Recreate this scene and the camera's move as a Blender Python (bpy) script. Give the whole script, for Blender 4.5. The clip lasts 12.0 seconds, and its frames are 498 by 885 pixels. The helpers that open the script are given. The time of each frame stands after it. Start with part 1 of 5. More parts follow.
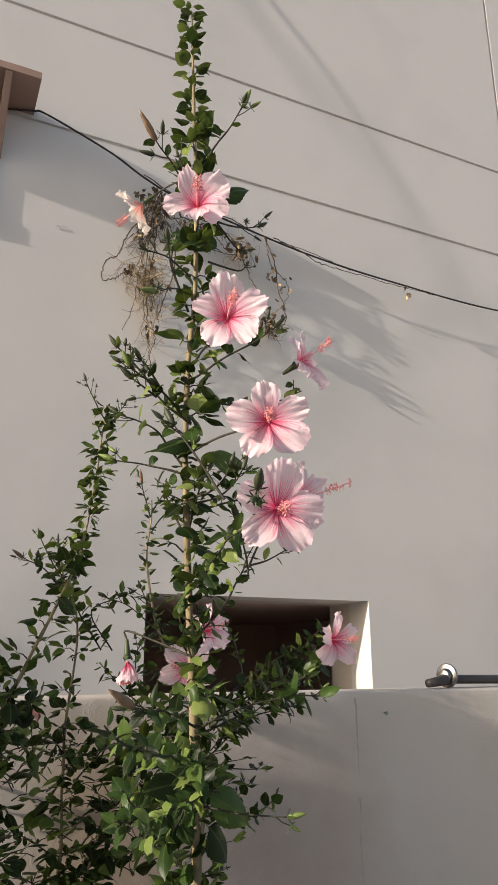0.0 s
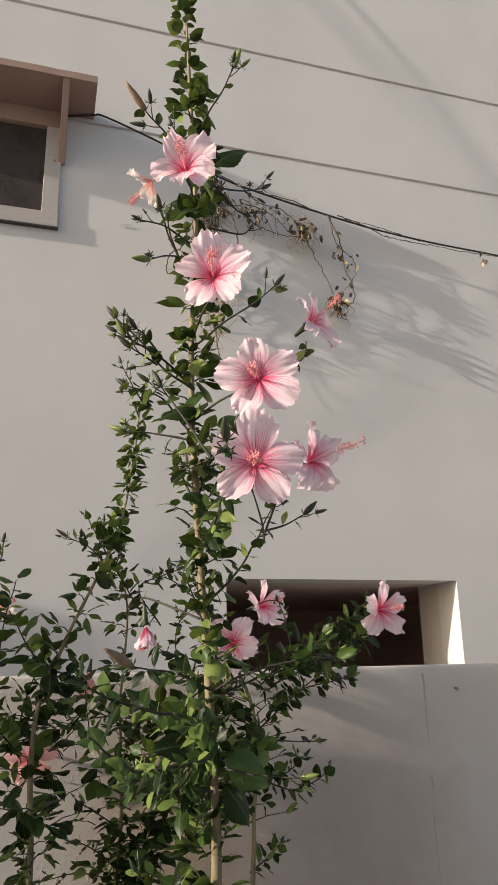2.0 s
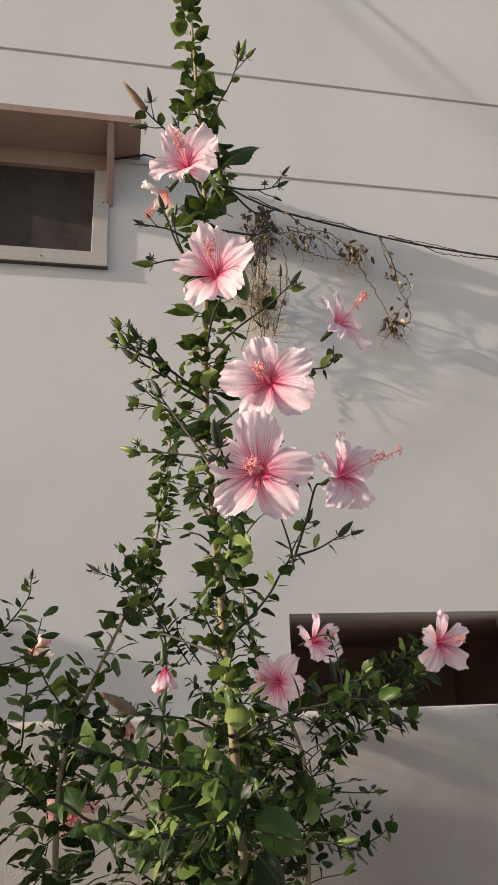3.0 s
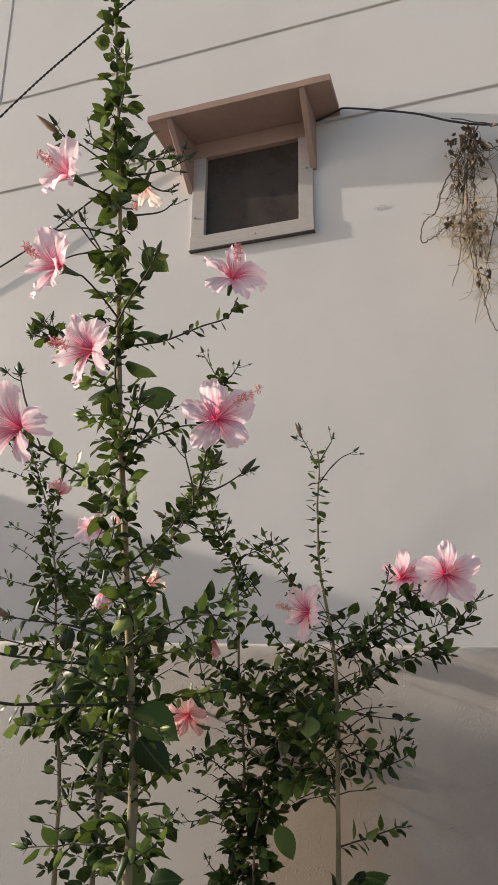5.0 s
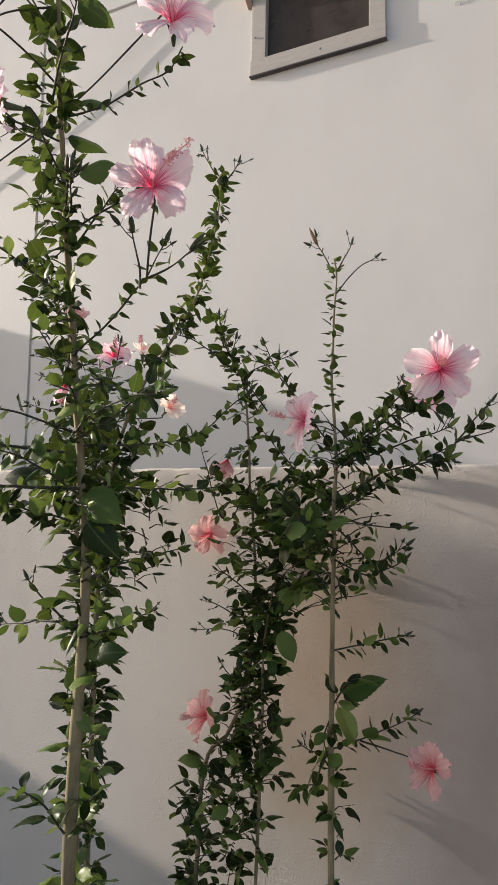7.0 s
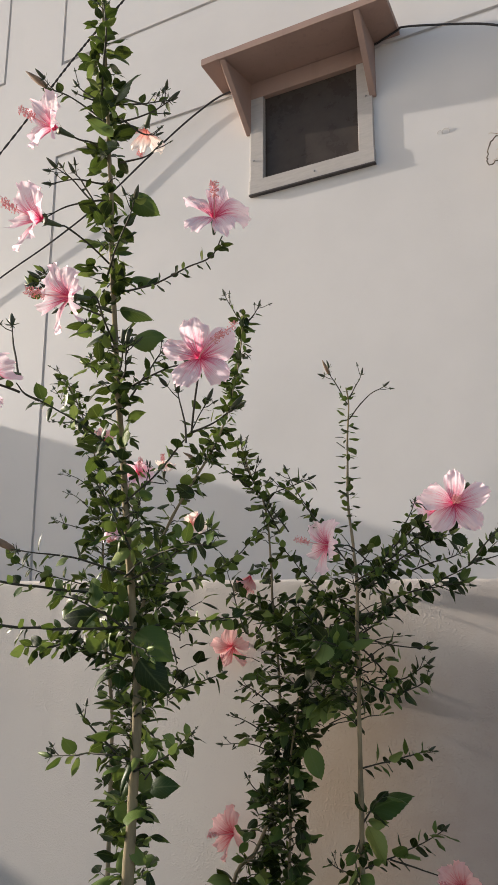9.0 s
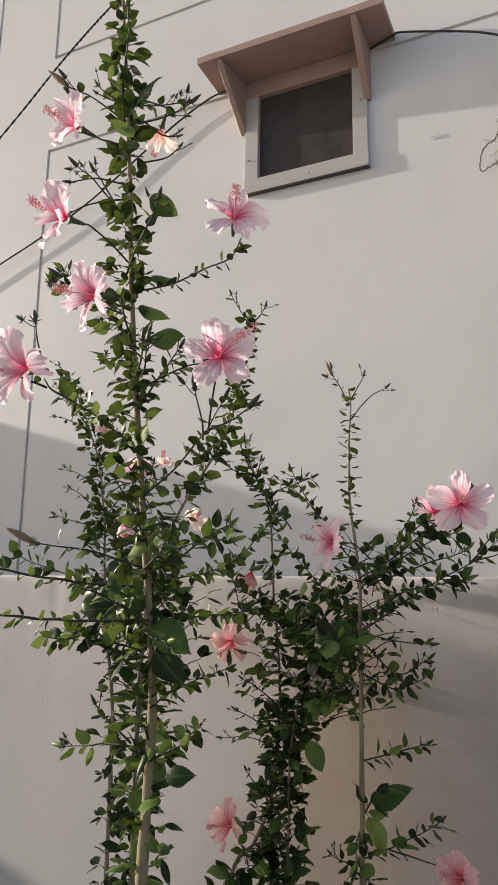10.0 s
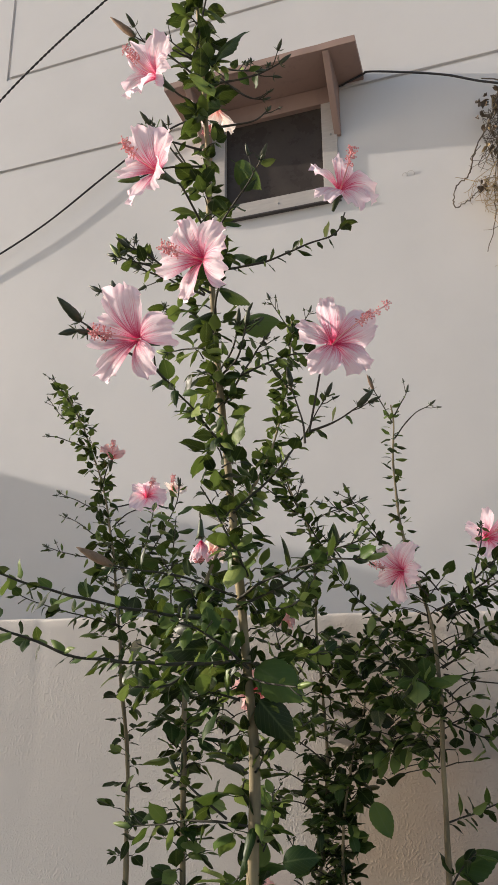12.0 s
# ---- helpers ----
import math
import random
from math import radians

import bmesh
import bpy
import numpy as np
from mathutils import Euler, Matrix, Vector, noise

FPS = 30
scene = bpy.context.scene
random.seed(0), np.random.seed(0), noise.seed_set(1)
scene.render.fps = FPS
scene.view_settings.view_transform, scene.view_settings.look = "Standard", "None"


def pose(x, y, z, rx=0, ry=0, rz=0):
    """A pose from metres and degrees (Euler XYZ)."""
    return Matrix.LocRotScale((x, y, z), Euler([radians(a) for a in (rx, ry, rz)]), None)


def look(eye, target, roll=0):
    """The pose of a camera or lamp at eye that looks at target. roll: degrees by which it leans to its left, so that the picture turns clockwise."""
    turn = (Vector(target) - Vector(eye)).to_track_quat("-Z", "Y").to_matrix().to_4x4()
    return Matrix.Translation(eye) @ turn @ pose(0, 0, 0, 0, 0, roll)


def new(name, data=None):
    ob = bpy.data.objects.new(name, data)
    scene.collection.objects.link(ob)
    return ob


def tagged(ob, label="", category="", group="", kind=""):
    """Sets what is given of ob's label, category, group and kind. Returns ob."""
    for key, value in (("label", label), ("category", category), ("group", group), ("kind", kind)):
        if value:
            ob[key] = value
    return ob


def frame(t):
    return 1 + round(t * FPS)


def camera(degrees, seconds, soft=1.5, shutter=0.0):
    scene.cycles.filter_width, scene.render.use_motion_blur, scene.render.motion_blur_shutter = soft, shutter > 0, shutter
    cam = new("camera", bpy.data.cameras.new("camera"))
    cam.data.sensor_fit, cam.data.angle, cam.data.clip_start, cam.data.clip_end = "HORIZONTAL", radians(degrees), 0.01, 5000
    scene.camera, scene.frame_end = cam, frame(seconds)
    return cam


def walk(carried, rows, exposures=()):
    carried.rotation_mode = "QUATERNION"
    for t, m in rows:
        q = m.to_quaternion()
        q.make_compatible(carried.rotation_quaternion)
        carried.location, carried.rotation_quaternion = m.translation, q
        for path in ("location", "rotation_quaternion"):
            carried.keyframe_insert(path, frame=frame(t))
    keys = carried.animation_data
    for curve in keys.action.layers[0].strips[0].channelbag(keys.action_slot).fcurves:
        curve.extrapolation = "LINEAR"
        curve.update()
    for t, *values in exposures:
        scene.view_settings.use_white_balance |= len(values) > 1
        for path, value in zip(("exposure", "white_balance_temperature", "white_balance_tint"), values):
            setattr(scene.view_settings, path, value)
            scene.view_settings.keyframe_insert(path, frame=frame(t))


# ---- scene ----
cam = camera(38.6, 12.0, 0.35)
EXPOSURE, SUN, SKY = 0.38, 4.6, 0.142
WARM, TINT = 6650, 11.8

PATH = [
    (0, (-0.119, -4.017, 1.464), (0.677, -2.276, 2.046), -0.1),
    (0.5, (-0.026, -4.037, 1.46), (0.643, -2.247, 2.049), -1.5),
    (1, (0.033, -4.018, 1.466), (0.566, -2.193, 2.088), -0.8),
    (1.5, (0.079, -4.009, 1.4), (0.543, -2.128, 1.897), -1.6),
    (2, (0.038, -4.046, 1.418), (0.577, -2.204, 1.981), -1.1),
    (2.5, (0.035, -4.055, 1.432), (0.535, -2.234, 2.091), -2.0),
    (3, (0.145, -3.946, 1.42), (0.488, -2.091, 2.082), -1.9),
    (3.5, (0.241, -4.018, 1.408), (0.458, -2.127, 2.02), -1.7),
    (3.7, (0.282, -4.119, 1.392), (0.43, -2.224, 2.016), -0.1),
    (5.3, (1.012, -4.0, 1.344), (0.344, -2.18, 1.836), -0.0),
    (5.5, (1.055, -4.049, 1.326), (0.386, -2.212, 1.751), -0.3),
    (6, (1.117, -3.974, 1.299), (0.45, -2.122, 1.649), -0.1),
    (6.5, (1.132, -3.868, 1.31), (0.372, -2.046, 1.631), 1.1),
    (7, (1.106, -3.792, 1.236), (0.195, -2.022, 1.425), 1.1),
    (7.2, (1.106, -3.784, 1.23), (0.175, -2.021, 1.388), 0.5),
    (8.8, (1.119, -3.94, 1.329), (0.245, -2.176, 1.68), -0.0),
    (9, (1.098, -3.955, 1.332), (0.219, -2.205, 1.738), 0.1),
    (9.5, (1.101, -3.939, 1.319), (0.21, -2.195, 1.723), 0.9),
    (10, (1.05, -4.01, 1.325), (0.221, -2.235, 1.727), 0.7),
    (10.5, (1.056, -4.058, 1.309), (0.232, -2.287, 1.735), -0.6),
    (11, (0.957, -4.089, 1.284), (0.174, -2.311, 1.76), 0.8),
    (11.5, (0.818, -3.939, 1.266), (0.106, -2.141, 1.777), -2.4),
    (12, (0.672, -3.921, 1.301), (0.066, -2.09, 1.829), -0.5),
]
walk(cam, [(t, look(eye, target, roll)) for t, eye, target, roll in PATH], [(t, EXPOSURE + up, WARM - cool, TINT) for t, up, cool in ((0, 0.02, 0), (3.7, 0.03, 0), (5.3, 0.06, 30), (6, 0.25, 150), (6.5, 0.24, 150), (7.2, 0.3, 100), (8.8, 0.24, 180), (10, 0.19, 200), (12, 0.18, 150))])

# ---- daylight: low morning sun raking along the house wall ----
SUN_TO = Vector((8.0, 1.0, -2.4)).normalized()
world = bpy.data.worlds.new("world")
scene.world = world
world.use_nodes = True
wn, wl = world.node_tree.nodes, world.node_tree.links
sky = wn.new("ShaderNodeTexSky")
sky.sky_type, sky.sun_disc = "NISHITA", False
sky.sun_elevation = math.asin(-SUN_TO.z)
sky.sun_rotation = math.atan2(-SUN_TO.x, -SUN_TO.y)
sky.dust_density = 3.0
sky.ozone_density = 1.0
wl.new(sky.outputs[0], wn["Background"].inputs[0])
wn["Background"].inputs[1].default_value = SKY
sun = new("sun", bpy.data.lights.new("sun", "SUN"))
sun.data.energy, sun.data.angle, sun.data.color = SUN, radians(0.7), (1.0, 0.9, 0.78)
sun.matrix_world = Matrix.Translation((-8, -3, 6)) @ SUN_TO.to_track_quat("-Z", "Y").to_matrix().to_4x4()

GROUND = -0.1
WALL_Y = -1.93       # front of the boundary wall
TOP_Z = 1.362        # its top


# ---- materials ----
def material(name):
    m = bpy.data.materials.new(name)
    m.use_nodes = True
    return m, m.node_tree.nodes, m.node_tree.links, m.node_tree.nodes["Principled BSDF"]


def ramp(n, stops):
    r = n.new("ShaderNodeValToRGB")
    while len(r.color_ramp.elements) < len(stops):
        r.color_ramp.elements.new(0.5)
    for e, (p, c) in zip(r.color_ramp.elements, stops):
        e.position, e.color = p, (*c, 1)
    return r


def noise_tex(n, l, scale, detail=4.0, rough=0.55, coords=None, stretch=None):
    t = n.new("ShaderNodeTexNoise")
    t.inputs["Scale"].default_value, t.inputs["Detail"].default_value, t.inputs["Roughness"].default_value = scale, detail, rough
    if coords is None:
        coords = n.new("ShaderNodeTexCoord").outputs["Object"]
    if stretch:
        mp = n.new("ShaderNodeMapping")
        mp.inputs["Scale"].default_value = stretch
        l.new(coords, mp.inputs[0])
        coords = mp.outputs[0]
    l.new(coords, t.inputs["Vector"])
    return t


def mix(n, l, a, b, fac, mode="MIX"):
    m = n.new("ShaderNodeMix")
    m.data_type, m.blend_type = "RGBA", mode
    for socket, v in ((m.inputs[6], a), (m.inputs[7], b), (m.inputs[0], fac)):
        if isinstance(v, (int, float)):
            socket.default_value = v
        elif isinstance(v, tuple):
            socket.default_value = (*v, 1)
        else:
            l.new(v, socket)
    return m.outputs[2]


def bump(n, l, bsdf, layers):
    last = None
    for height, strength, dist in layers:
        b = n.new("ShaderNodeBump")
        b.inputs["Strength"].default_value, b.inputs["Distance"].default_value = strength, dist
        l.new(height, b.inputs["Height"])
        if last:
            l.new(last, b.inputs["Normal"])
        last = b.outputs[0]
    l.new(last, bsdf.inputs["Normal"])


def plaster(name, base, dark, coarse, fine, streaks=0.0, sheen=0.85, peel=48, knot=(0.42, 0.72), sparse=(0.36, 0.68)):
    m, n, l, p = material(name)
    big = noise_tex(n, l, 0.9, 5)
    mid = noise_tex(n, l, 9, 6, 0.65)
    grain = noise_tex(n, l, 160, 3, 0.6)
    lumps = noise_tex(n, l, peel, 2.5, 0.55)
    c = mix(n, l, base, dark, ramp_fac(n, l, big.outputs[0], 0.45, 0.75))
    spots = ramp_fac(n, l, mid.outputs[0], 0.58, 0.8)
    half = n.new("ShaderNodeMath")
    half.operation = "MULTIPLY"
    half.inputs[1].default_value = 0.35
    l.new(spots, half.inputs[0])
    c = mix(n, l, c, dark, half.outputs[0])
    if streaks:
        run = noise_tex(n, l, 3.0, 5, 0.6, stretch=(6, 6, 0.35))
        s = n.new("ShaderNodeMath")
        s.operation = "MULTIPLY"
        s.inputs[1].default_value = streaks
        l.new(ramp_fac(n, l, run.outputs[0], 0.55, 0.78), s.inputs[0])
        c = mix(n, l, c, tuple(v * 0.55 for v in dark), s.outputs[0])
    l.new(c, p.inputs["Base Color"])
    p.inputs["Roughness"].default_value = sheen
    patch = noise_tex(n, l, 3.5, 4, 0.6)
    knots = n.new("ShaderNodeMath")
    knots.operation = "MULTIPLY"
    l.new(ramp_fac(n, l, lumps.outputs[0], *knot), knots.inputs[0])
    l.new(ramp_fac(n, l, patch.outputs[0], *sparse), knots.inputs[1])
    bump(n, l, p, [(mid.outputs[0], 0.25, coarse), (knots.outputs[0], 0.5, fine), (grain.outputs[0], 0.4, fine * 0.25)])
    return m


def ramp_fac(n, l, value, lo, hi):
    r = n.new("ShaderNodeMapRange")
    r.inputs["From Min"].default_value, r.inputs["From Max"].default_value = lo, hi
    l.new(value, r.inputs["Value"])
    return r.outputs[0]


HOUSE = plaster("painted_plaster", (0.6, 0.587, 0.575), (0.54, 0.53, 0.52), 0.003, 0.0012, sheen=0.6, peel=60, knot=(0.55, 0.76), sparse=(0.48, 0.68))
ROUGH = plaster("rough_plaster", (0.54, 0.495, 0.445), (0.47, 0.425, 0.375), 0.0003, 0.0024, 0.0, peel=190, knot=(0.48, 0.72), sparse=(0.35, 0.6))


def tint_patch(m, colour, centre, reach, strength):
    """An uneven patch of colour on the face of a wall, round centre (x, z), fading out over reach."""
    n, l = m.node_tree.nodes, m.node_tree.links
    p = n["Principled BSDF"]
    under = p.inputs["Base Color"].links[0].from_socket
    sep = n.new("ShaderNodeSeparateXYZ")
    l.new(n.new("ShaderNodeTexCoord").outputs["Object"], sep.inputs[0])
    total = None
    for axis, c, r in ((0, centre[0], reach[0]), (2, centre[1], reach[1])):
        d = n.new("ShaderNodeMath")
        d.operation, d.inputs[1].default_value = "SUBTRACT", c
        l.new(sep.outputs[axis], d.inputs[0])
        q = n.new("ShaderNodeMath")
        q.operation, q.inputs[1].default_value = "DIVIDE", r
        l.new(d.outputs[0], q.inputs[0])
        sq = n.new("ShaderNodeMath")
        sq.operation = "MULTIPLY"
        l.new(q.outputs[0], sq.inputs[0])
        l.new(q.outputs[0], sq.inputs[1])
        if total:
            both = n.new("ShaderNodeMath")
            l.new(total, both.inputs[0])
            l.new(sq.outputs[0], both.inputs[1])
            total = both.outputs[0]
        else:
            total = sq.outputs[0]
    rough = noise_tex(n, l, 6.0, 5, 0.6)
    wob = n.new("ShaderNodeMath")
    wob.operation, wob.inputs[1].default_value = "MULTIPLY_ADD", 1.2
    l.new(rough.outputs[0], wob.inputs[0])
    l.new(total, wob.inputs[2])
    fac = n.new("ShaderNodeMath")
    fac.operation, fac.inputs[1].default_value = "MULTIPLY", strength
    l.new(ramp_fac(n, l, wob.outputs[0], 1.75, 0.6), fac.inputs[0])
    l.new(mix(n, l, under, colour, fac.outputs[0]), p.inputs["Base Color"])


# ochre patch on the plaster between two of the shrubs
tint_patch(ROUGH, (0.4, 0.29, 0.19), (0.42, 0.82), (0.27, 0.62), 0.75)
# browner, darker patch: shade right of the bushy shrub put into the colour
tint_patch(ROUGH, (0.36, 0.275, 0.23), (0.92, 0.6), (0.48, 0.8), 0.72)
CANOPY = plaster("canopy_paint", (0.315, 0.215, 0.178), (0.24, 0.165, 0.14), 0.003, 0.0012, 0.3)
SOIL = plaster("soil", (0.47, 0.43, 0.39), (0.38, 0.34, 0.3), 0.03, 0.01)
LINING = plaster("lining_plaster", (0.56, 0.51, 0.47), (0.5, 0.45, 0.41), 0.003, 0.0008)
INSIDE = plaster("unlit_room_plaster", (0.62, 0.47, 0.41), (0.52, 0.39, 0.34), 0.004, 0.001)


def plain(name, color, rough=0.5, metal=0.0, vary=0.25, scale=20, stretch=None):
    m, n, l, p = material(name)
    t = noise_tex(n, l, scale, 5, 0.6, stretch=stretch)
    l.new(mix(n, l, color, tuple(c * (1 - vary) for c in color), ramp_fac(n, l, t.outputs[0], 0.35, 0.7)), p.inputs["Base Color"])
    p.inputs["Roughness"].default_value, p.inputs["Metallic"].default_value = rough, metal
    bump(n, l, p, [(t.outputs[0], 0.2, 0.001)])
    return m


FRAME = plain("window_frame_paint", (0.43, 0.4, 0.375), 0.6, vary=0.14, scale=14, stretch=(1, 1, 6))
RUBBER = plain("cable_rubber", (0.02, 0.02, 0.022), 0.5)
STEEL = plain("worn_chrome", (0.34, 0.34, 0.33), 0.3, 1.0, 0.5, 60)
IRON = plain("dark_pipe_paint", (0.06, 0.052, 0.05), 0.5, 0.0, 0.4, 40)
BARK = plain("young_bark", (0.28, 0.225, 0.125), 0.8, vary=0.55, scale=40, stretch=(1, 1, 0.3))
TWIG = plain("green_brown_bark", (0.04, 0.036, 0.02), 0.7, vary=0.5, scale=60)
BUD = plain("bud_green", (0.045, 0.058, 0.024), 0.55, vary=0.4, scale=120)
BUD_FRESH = plain("bud_fresh_green", (0.16, 0.22, 0.05), 0.5, vary=0.3, scale=120)
BUD_OLD = plain("faded_bud", (0.28, 0.18, 0.11), 0.7, vary=0.4, scale=120)
CALYX = plain("calyx_green", (0.055, 0.08, 0.03), 0.55, vary=0.3, scale=120)
DRY = plain("dry_vine", (0.13, 0.1, 0.072), 0.9, vary=0.6, scale=22)
DRY_GOLD = plain("golden_dry_stalk", (0.48, 0.36, 0.2), 0.9, vary=0.6, scale=18)
DRY_LEAF = plain("dry_leaf", (0.15, 0.11, 0.075), 0.9, vary=0.65, scale=25)
POLLEN = plain("stamen_pink", (0.85, 0.42, 0.42), 0.6, vary=0.2, scale=200)
ANTHER = plain("anther", (0.8, 0.3, 0.3), 0.7, vary=0.3, scale=300)


def leaf_material():
    m, n, l, p = material("hibiscus_leaf")
    info = n.new("ShaderNodeObjectInfo")
    geo = n.new("ShaderNodeNewGeometry")
    add = n.new("ShaderNodeMath")
    add.operation = "ADD"
    l.new(info.outputs["Random"], add.inputs[0])
    l.new(geo.outputs["Random Per Island"], add.inputs[1])
    frac = n.new("ShaderNodeMath")
    frac.operation = "FRACT"
    l.new(add.outputs[0], frac.inputs[0])
    r = ramp(n, [(0.0, (0.004, 0.01, 0.004)), (0.4, (0.011, 0.028, 0.008)), (0.62, (0.046, 0.09, 0.02)), (0.88, (0.14, 0.2, 0.048)), (1.0, (0.22, 0.27, 0.08))])
    l.new(frac.outputs[0], r.inputs[0])
    uv = n.new("ShaderNodeUVMap")
    uv.uv_map = "UVMap"
    sep = n.new("ShaderNodeSeparateXYZ")
    l.new(uv.outputs[0], sep.inputs[0])
    # pale midrib and slanting side veins
    d = n.new("ShaderNodeMath")
    d.operation = "SUBTRACT"
    d.inputs[1].default_value = 0.5
    l.new(sep.outputs[0], d.inputs[0])
    a = n.new("ShaderNodeMath")
    a.operation = "ABSOLUTE"
    l.new(d.outputs[0], a.inputs[0])
    rib = ramp_fac(n, l, a.outputs[0], 0.045, 0.0)
    slant = n.new("ShaderNodeMath")
    slant.operation = "SUBTRACT"
    l.new(sep.outputs[1], slant.inputs[0])
    l.new(a.outputs[0], slant.inputs[1])
    saw = n.new("ShaderNodeMath")
    saw.operation = "PINGPONG"
    saw.inputs[1].default_value = 0.07
    l.new(slant.outputs[0], saw.inputs[0])
    vein = ramp_fac(n, l, saw.outputs[0], 0.014, 0.0)
    weak = n.new("ShaderNodeMath")
    weak.operation = "MULTIPLY_ADD"
    weak.inputs[1].default_value = 0.22
    l.new(vein, weak.inputs[0])
    half = n.new("ShaderNodeMath")
    half.operation = "MULTIPLY"
    half.inputs[1].default_value = 0.5
    l.new(rib, half.inputs[0])
    l.new(half.outputs[0], weak.inputs[2])
    blot = noise_tex(n, l, 45, 4, 0.6)
    base = mix(n, l, r.outputs[0], (0.08, 0.08, 0.024), ramp_fac(n, l, blot.outputs[0], 0.62, 0.85))
    c = mix(n, l, base, (0.12, 0.16, 0.055), weak.outputs[0])
    l.new(c, p.inputs["Base Color"])
    p.inputs["Roughness"].default_value = 0.4
    p.inputs["Specular IOR Level"].default_value = 0.2
    bump(n, l, p, [(blot.outputs[0], 0.3, 0.002), (vein, -0.3, 0.001)])
    tr = n.new("ShaderNodeBsdfTranslucent")
    l.new(mix(n, l, c, (0.2, 0.27, 0.035), 0.4), tr.inputs[0])
    ms = n.new("ShaderNodeMixShader")
    ms.inputs[0].default_value = 0.24
    l.new(p.outputs[0], ms.inputs[1])
    l.new(tr.outputs[0], ms.inputs[2])
    l.new(ms.outputs[0], n["Material Output"].inputs[0])
    return m


def petal_material(name, deep, mid_c, pale):
    m, n, l, p = material(name)
    uv = n.new("ShaderNodeUVMap")
    uv.uv_map = "UVMap"
    sep = n.new("ShaderNodeSeparateXYZ")
    l.new(uv.outputs[0], sep.inputs[0])
    veins = noise_tex(n, l, 5.0, 4, 0.7, coords=uv.outputs[0], stretch=(7.0, 0.22, 1))
    edge = noise_tex(n, l, 3.0, 3, 0.6, coords=uv.outputs[0])
    push = n.new("ShaderNodeMath")
    push.operation = "MULTIPLY_ADD"
    push.inputs[1].default_value = 2.0
    l.new(veins.outputs[0], push.inputs[0])
    low = n.new("ShaderNodeMath")
    low.operation = "SUBTRACT"
    low.inputs[1].default_value = 0.98
    l.new(sep.outputs[1], low.inputs[0])
    l.new(low.outputs[0], push.inputs[2])
    r = ramp(n, [(0.0, deep), (0.13, deep), (0.34, mid_c), (0.62, pale), (1.0, tuple(min(1, v * 1.06) for v in pale))])
    l.new(push.outputs[0], r.inputs[0])
    c = mix(n, l, r.outputs[0], mid_c, ramp_fac(n, l, edge.outputs[0], 0.55, 0.95))
    l.new(c, p.inputs["Base Color"])
    p.inputs["Roughness"].default_value = 0.6
    bump(n, l, p, [(veins.outputs[0], 0.8, 0.0022)])
    tr = n.new("ShaderNodeBsdfTranslucent")
    l.new(c, tr.inputs[0])
    ms = n.new("ShaderNodeMixShader")
    ms.inputs[0].default_value = 0.5
    l.new(p.outputs[0], ms.inputs[1])
    l.new(tr.outputs[0], ms.inputs[2])
    l.new(ms.outputs[0], n["Material Output"].inputs[0])
    return m


LEAF = leaf_material()
PETAL = petal_material("petal_pink", (0.74, 0.03, 0.14), (0.9, 0.4, 0.53), (0.95, 0.77, 0.83))
PETAL_CREAM = petal_material("petal_fading", (0.8, 0.26, 0.22), (0.93, 0.64, 0.56), (0.95, 0.84, 0.77))
PETAL_CORAL = petal_material("petal_coral", (0.72, 0.06, 0.1), (0.87, 0.34, 0.34), (0.92, 0.58, 0.56))

m, n, l, p = material("dusty_glass")
p.inputs["Base Color"].default_value = (0.02, 0.018, 0.017, 1)
p.inputs["Roughness"].default_value = 0.12
dust = noise_tex(n, l, 6, 6, 0.7)
l.new(mix(n, l, (0.05, 0.041, 0.036), (0.075, 0.063, 0.055), ramp_fac(n, l, dust.outputs[0], 0.4, 0.85)), p.inputs["Base Color"])
p.inputs["Specular IOR Level"].default_value = 0.12
l.new(ramp_fac(n, l, dust.outputs[0], 0.0, 1.6), p.inputs["Roughness"])
GLASS = m


# ---- building helpers ----
def mesh_of(name, bm, mat, smooth=False):
    me = bpy.data.meshes.new(name)
    bm.to_mesh(me)
    bm.free()
    me.materials.append(mat)
    if smooth:
        me.polygons.foreach_set("use_smooth", [True] * len(me.polygons))
    return me


def part(name, bm, mat, parent=None, label="", smooth=False):
    ob = new(name, mesh_of(name, bm, mat, smooth))
    if parent:
        ob.parent = parent
        ob.matrix_parent_inverse = Matrix.Translation(parent.matrix_world.translation).inverted() if parent.type == "EMPTY" else Matrix()
    return tagged(ob, label)


def box(bm, x0, x1, y0, y1, z0, z1, bevel=0.0):
    v = [bm.verts.new((x, y, z)) for x in (x0, x1) for y in (y0, y1) for z in (z0, z1)]
    fs = [bm.faces.new([v[i] for i in q]) for q in ((0, 1, 3, 2), (4, 6, 7, 5), (0, 4, 5, 1), (2, 3, 7, 6), (0, 2, 6, 4), (1, 5, 7, 3))]
    if bevel:
        es = {e for f in fs for e in f.edges}
        bmesh.ops.bevel(bm, geom=list(es), offset=bevel, segments=2, affect="EDGES", profile=0.6)
    return bm


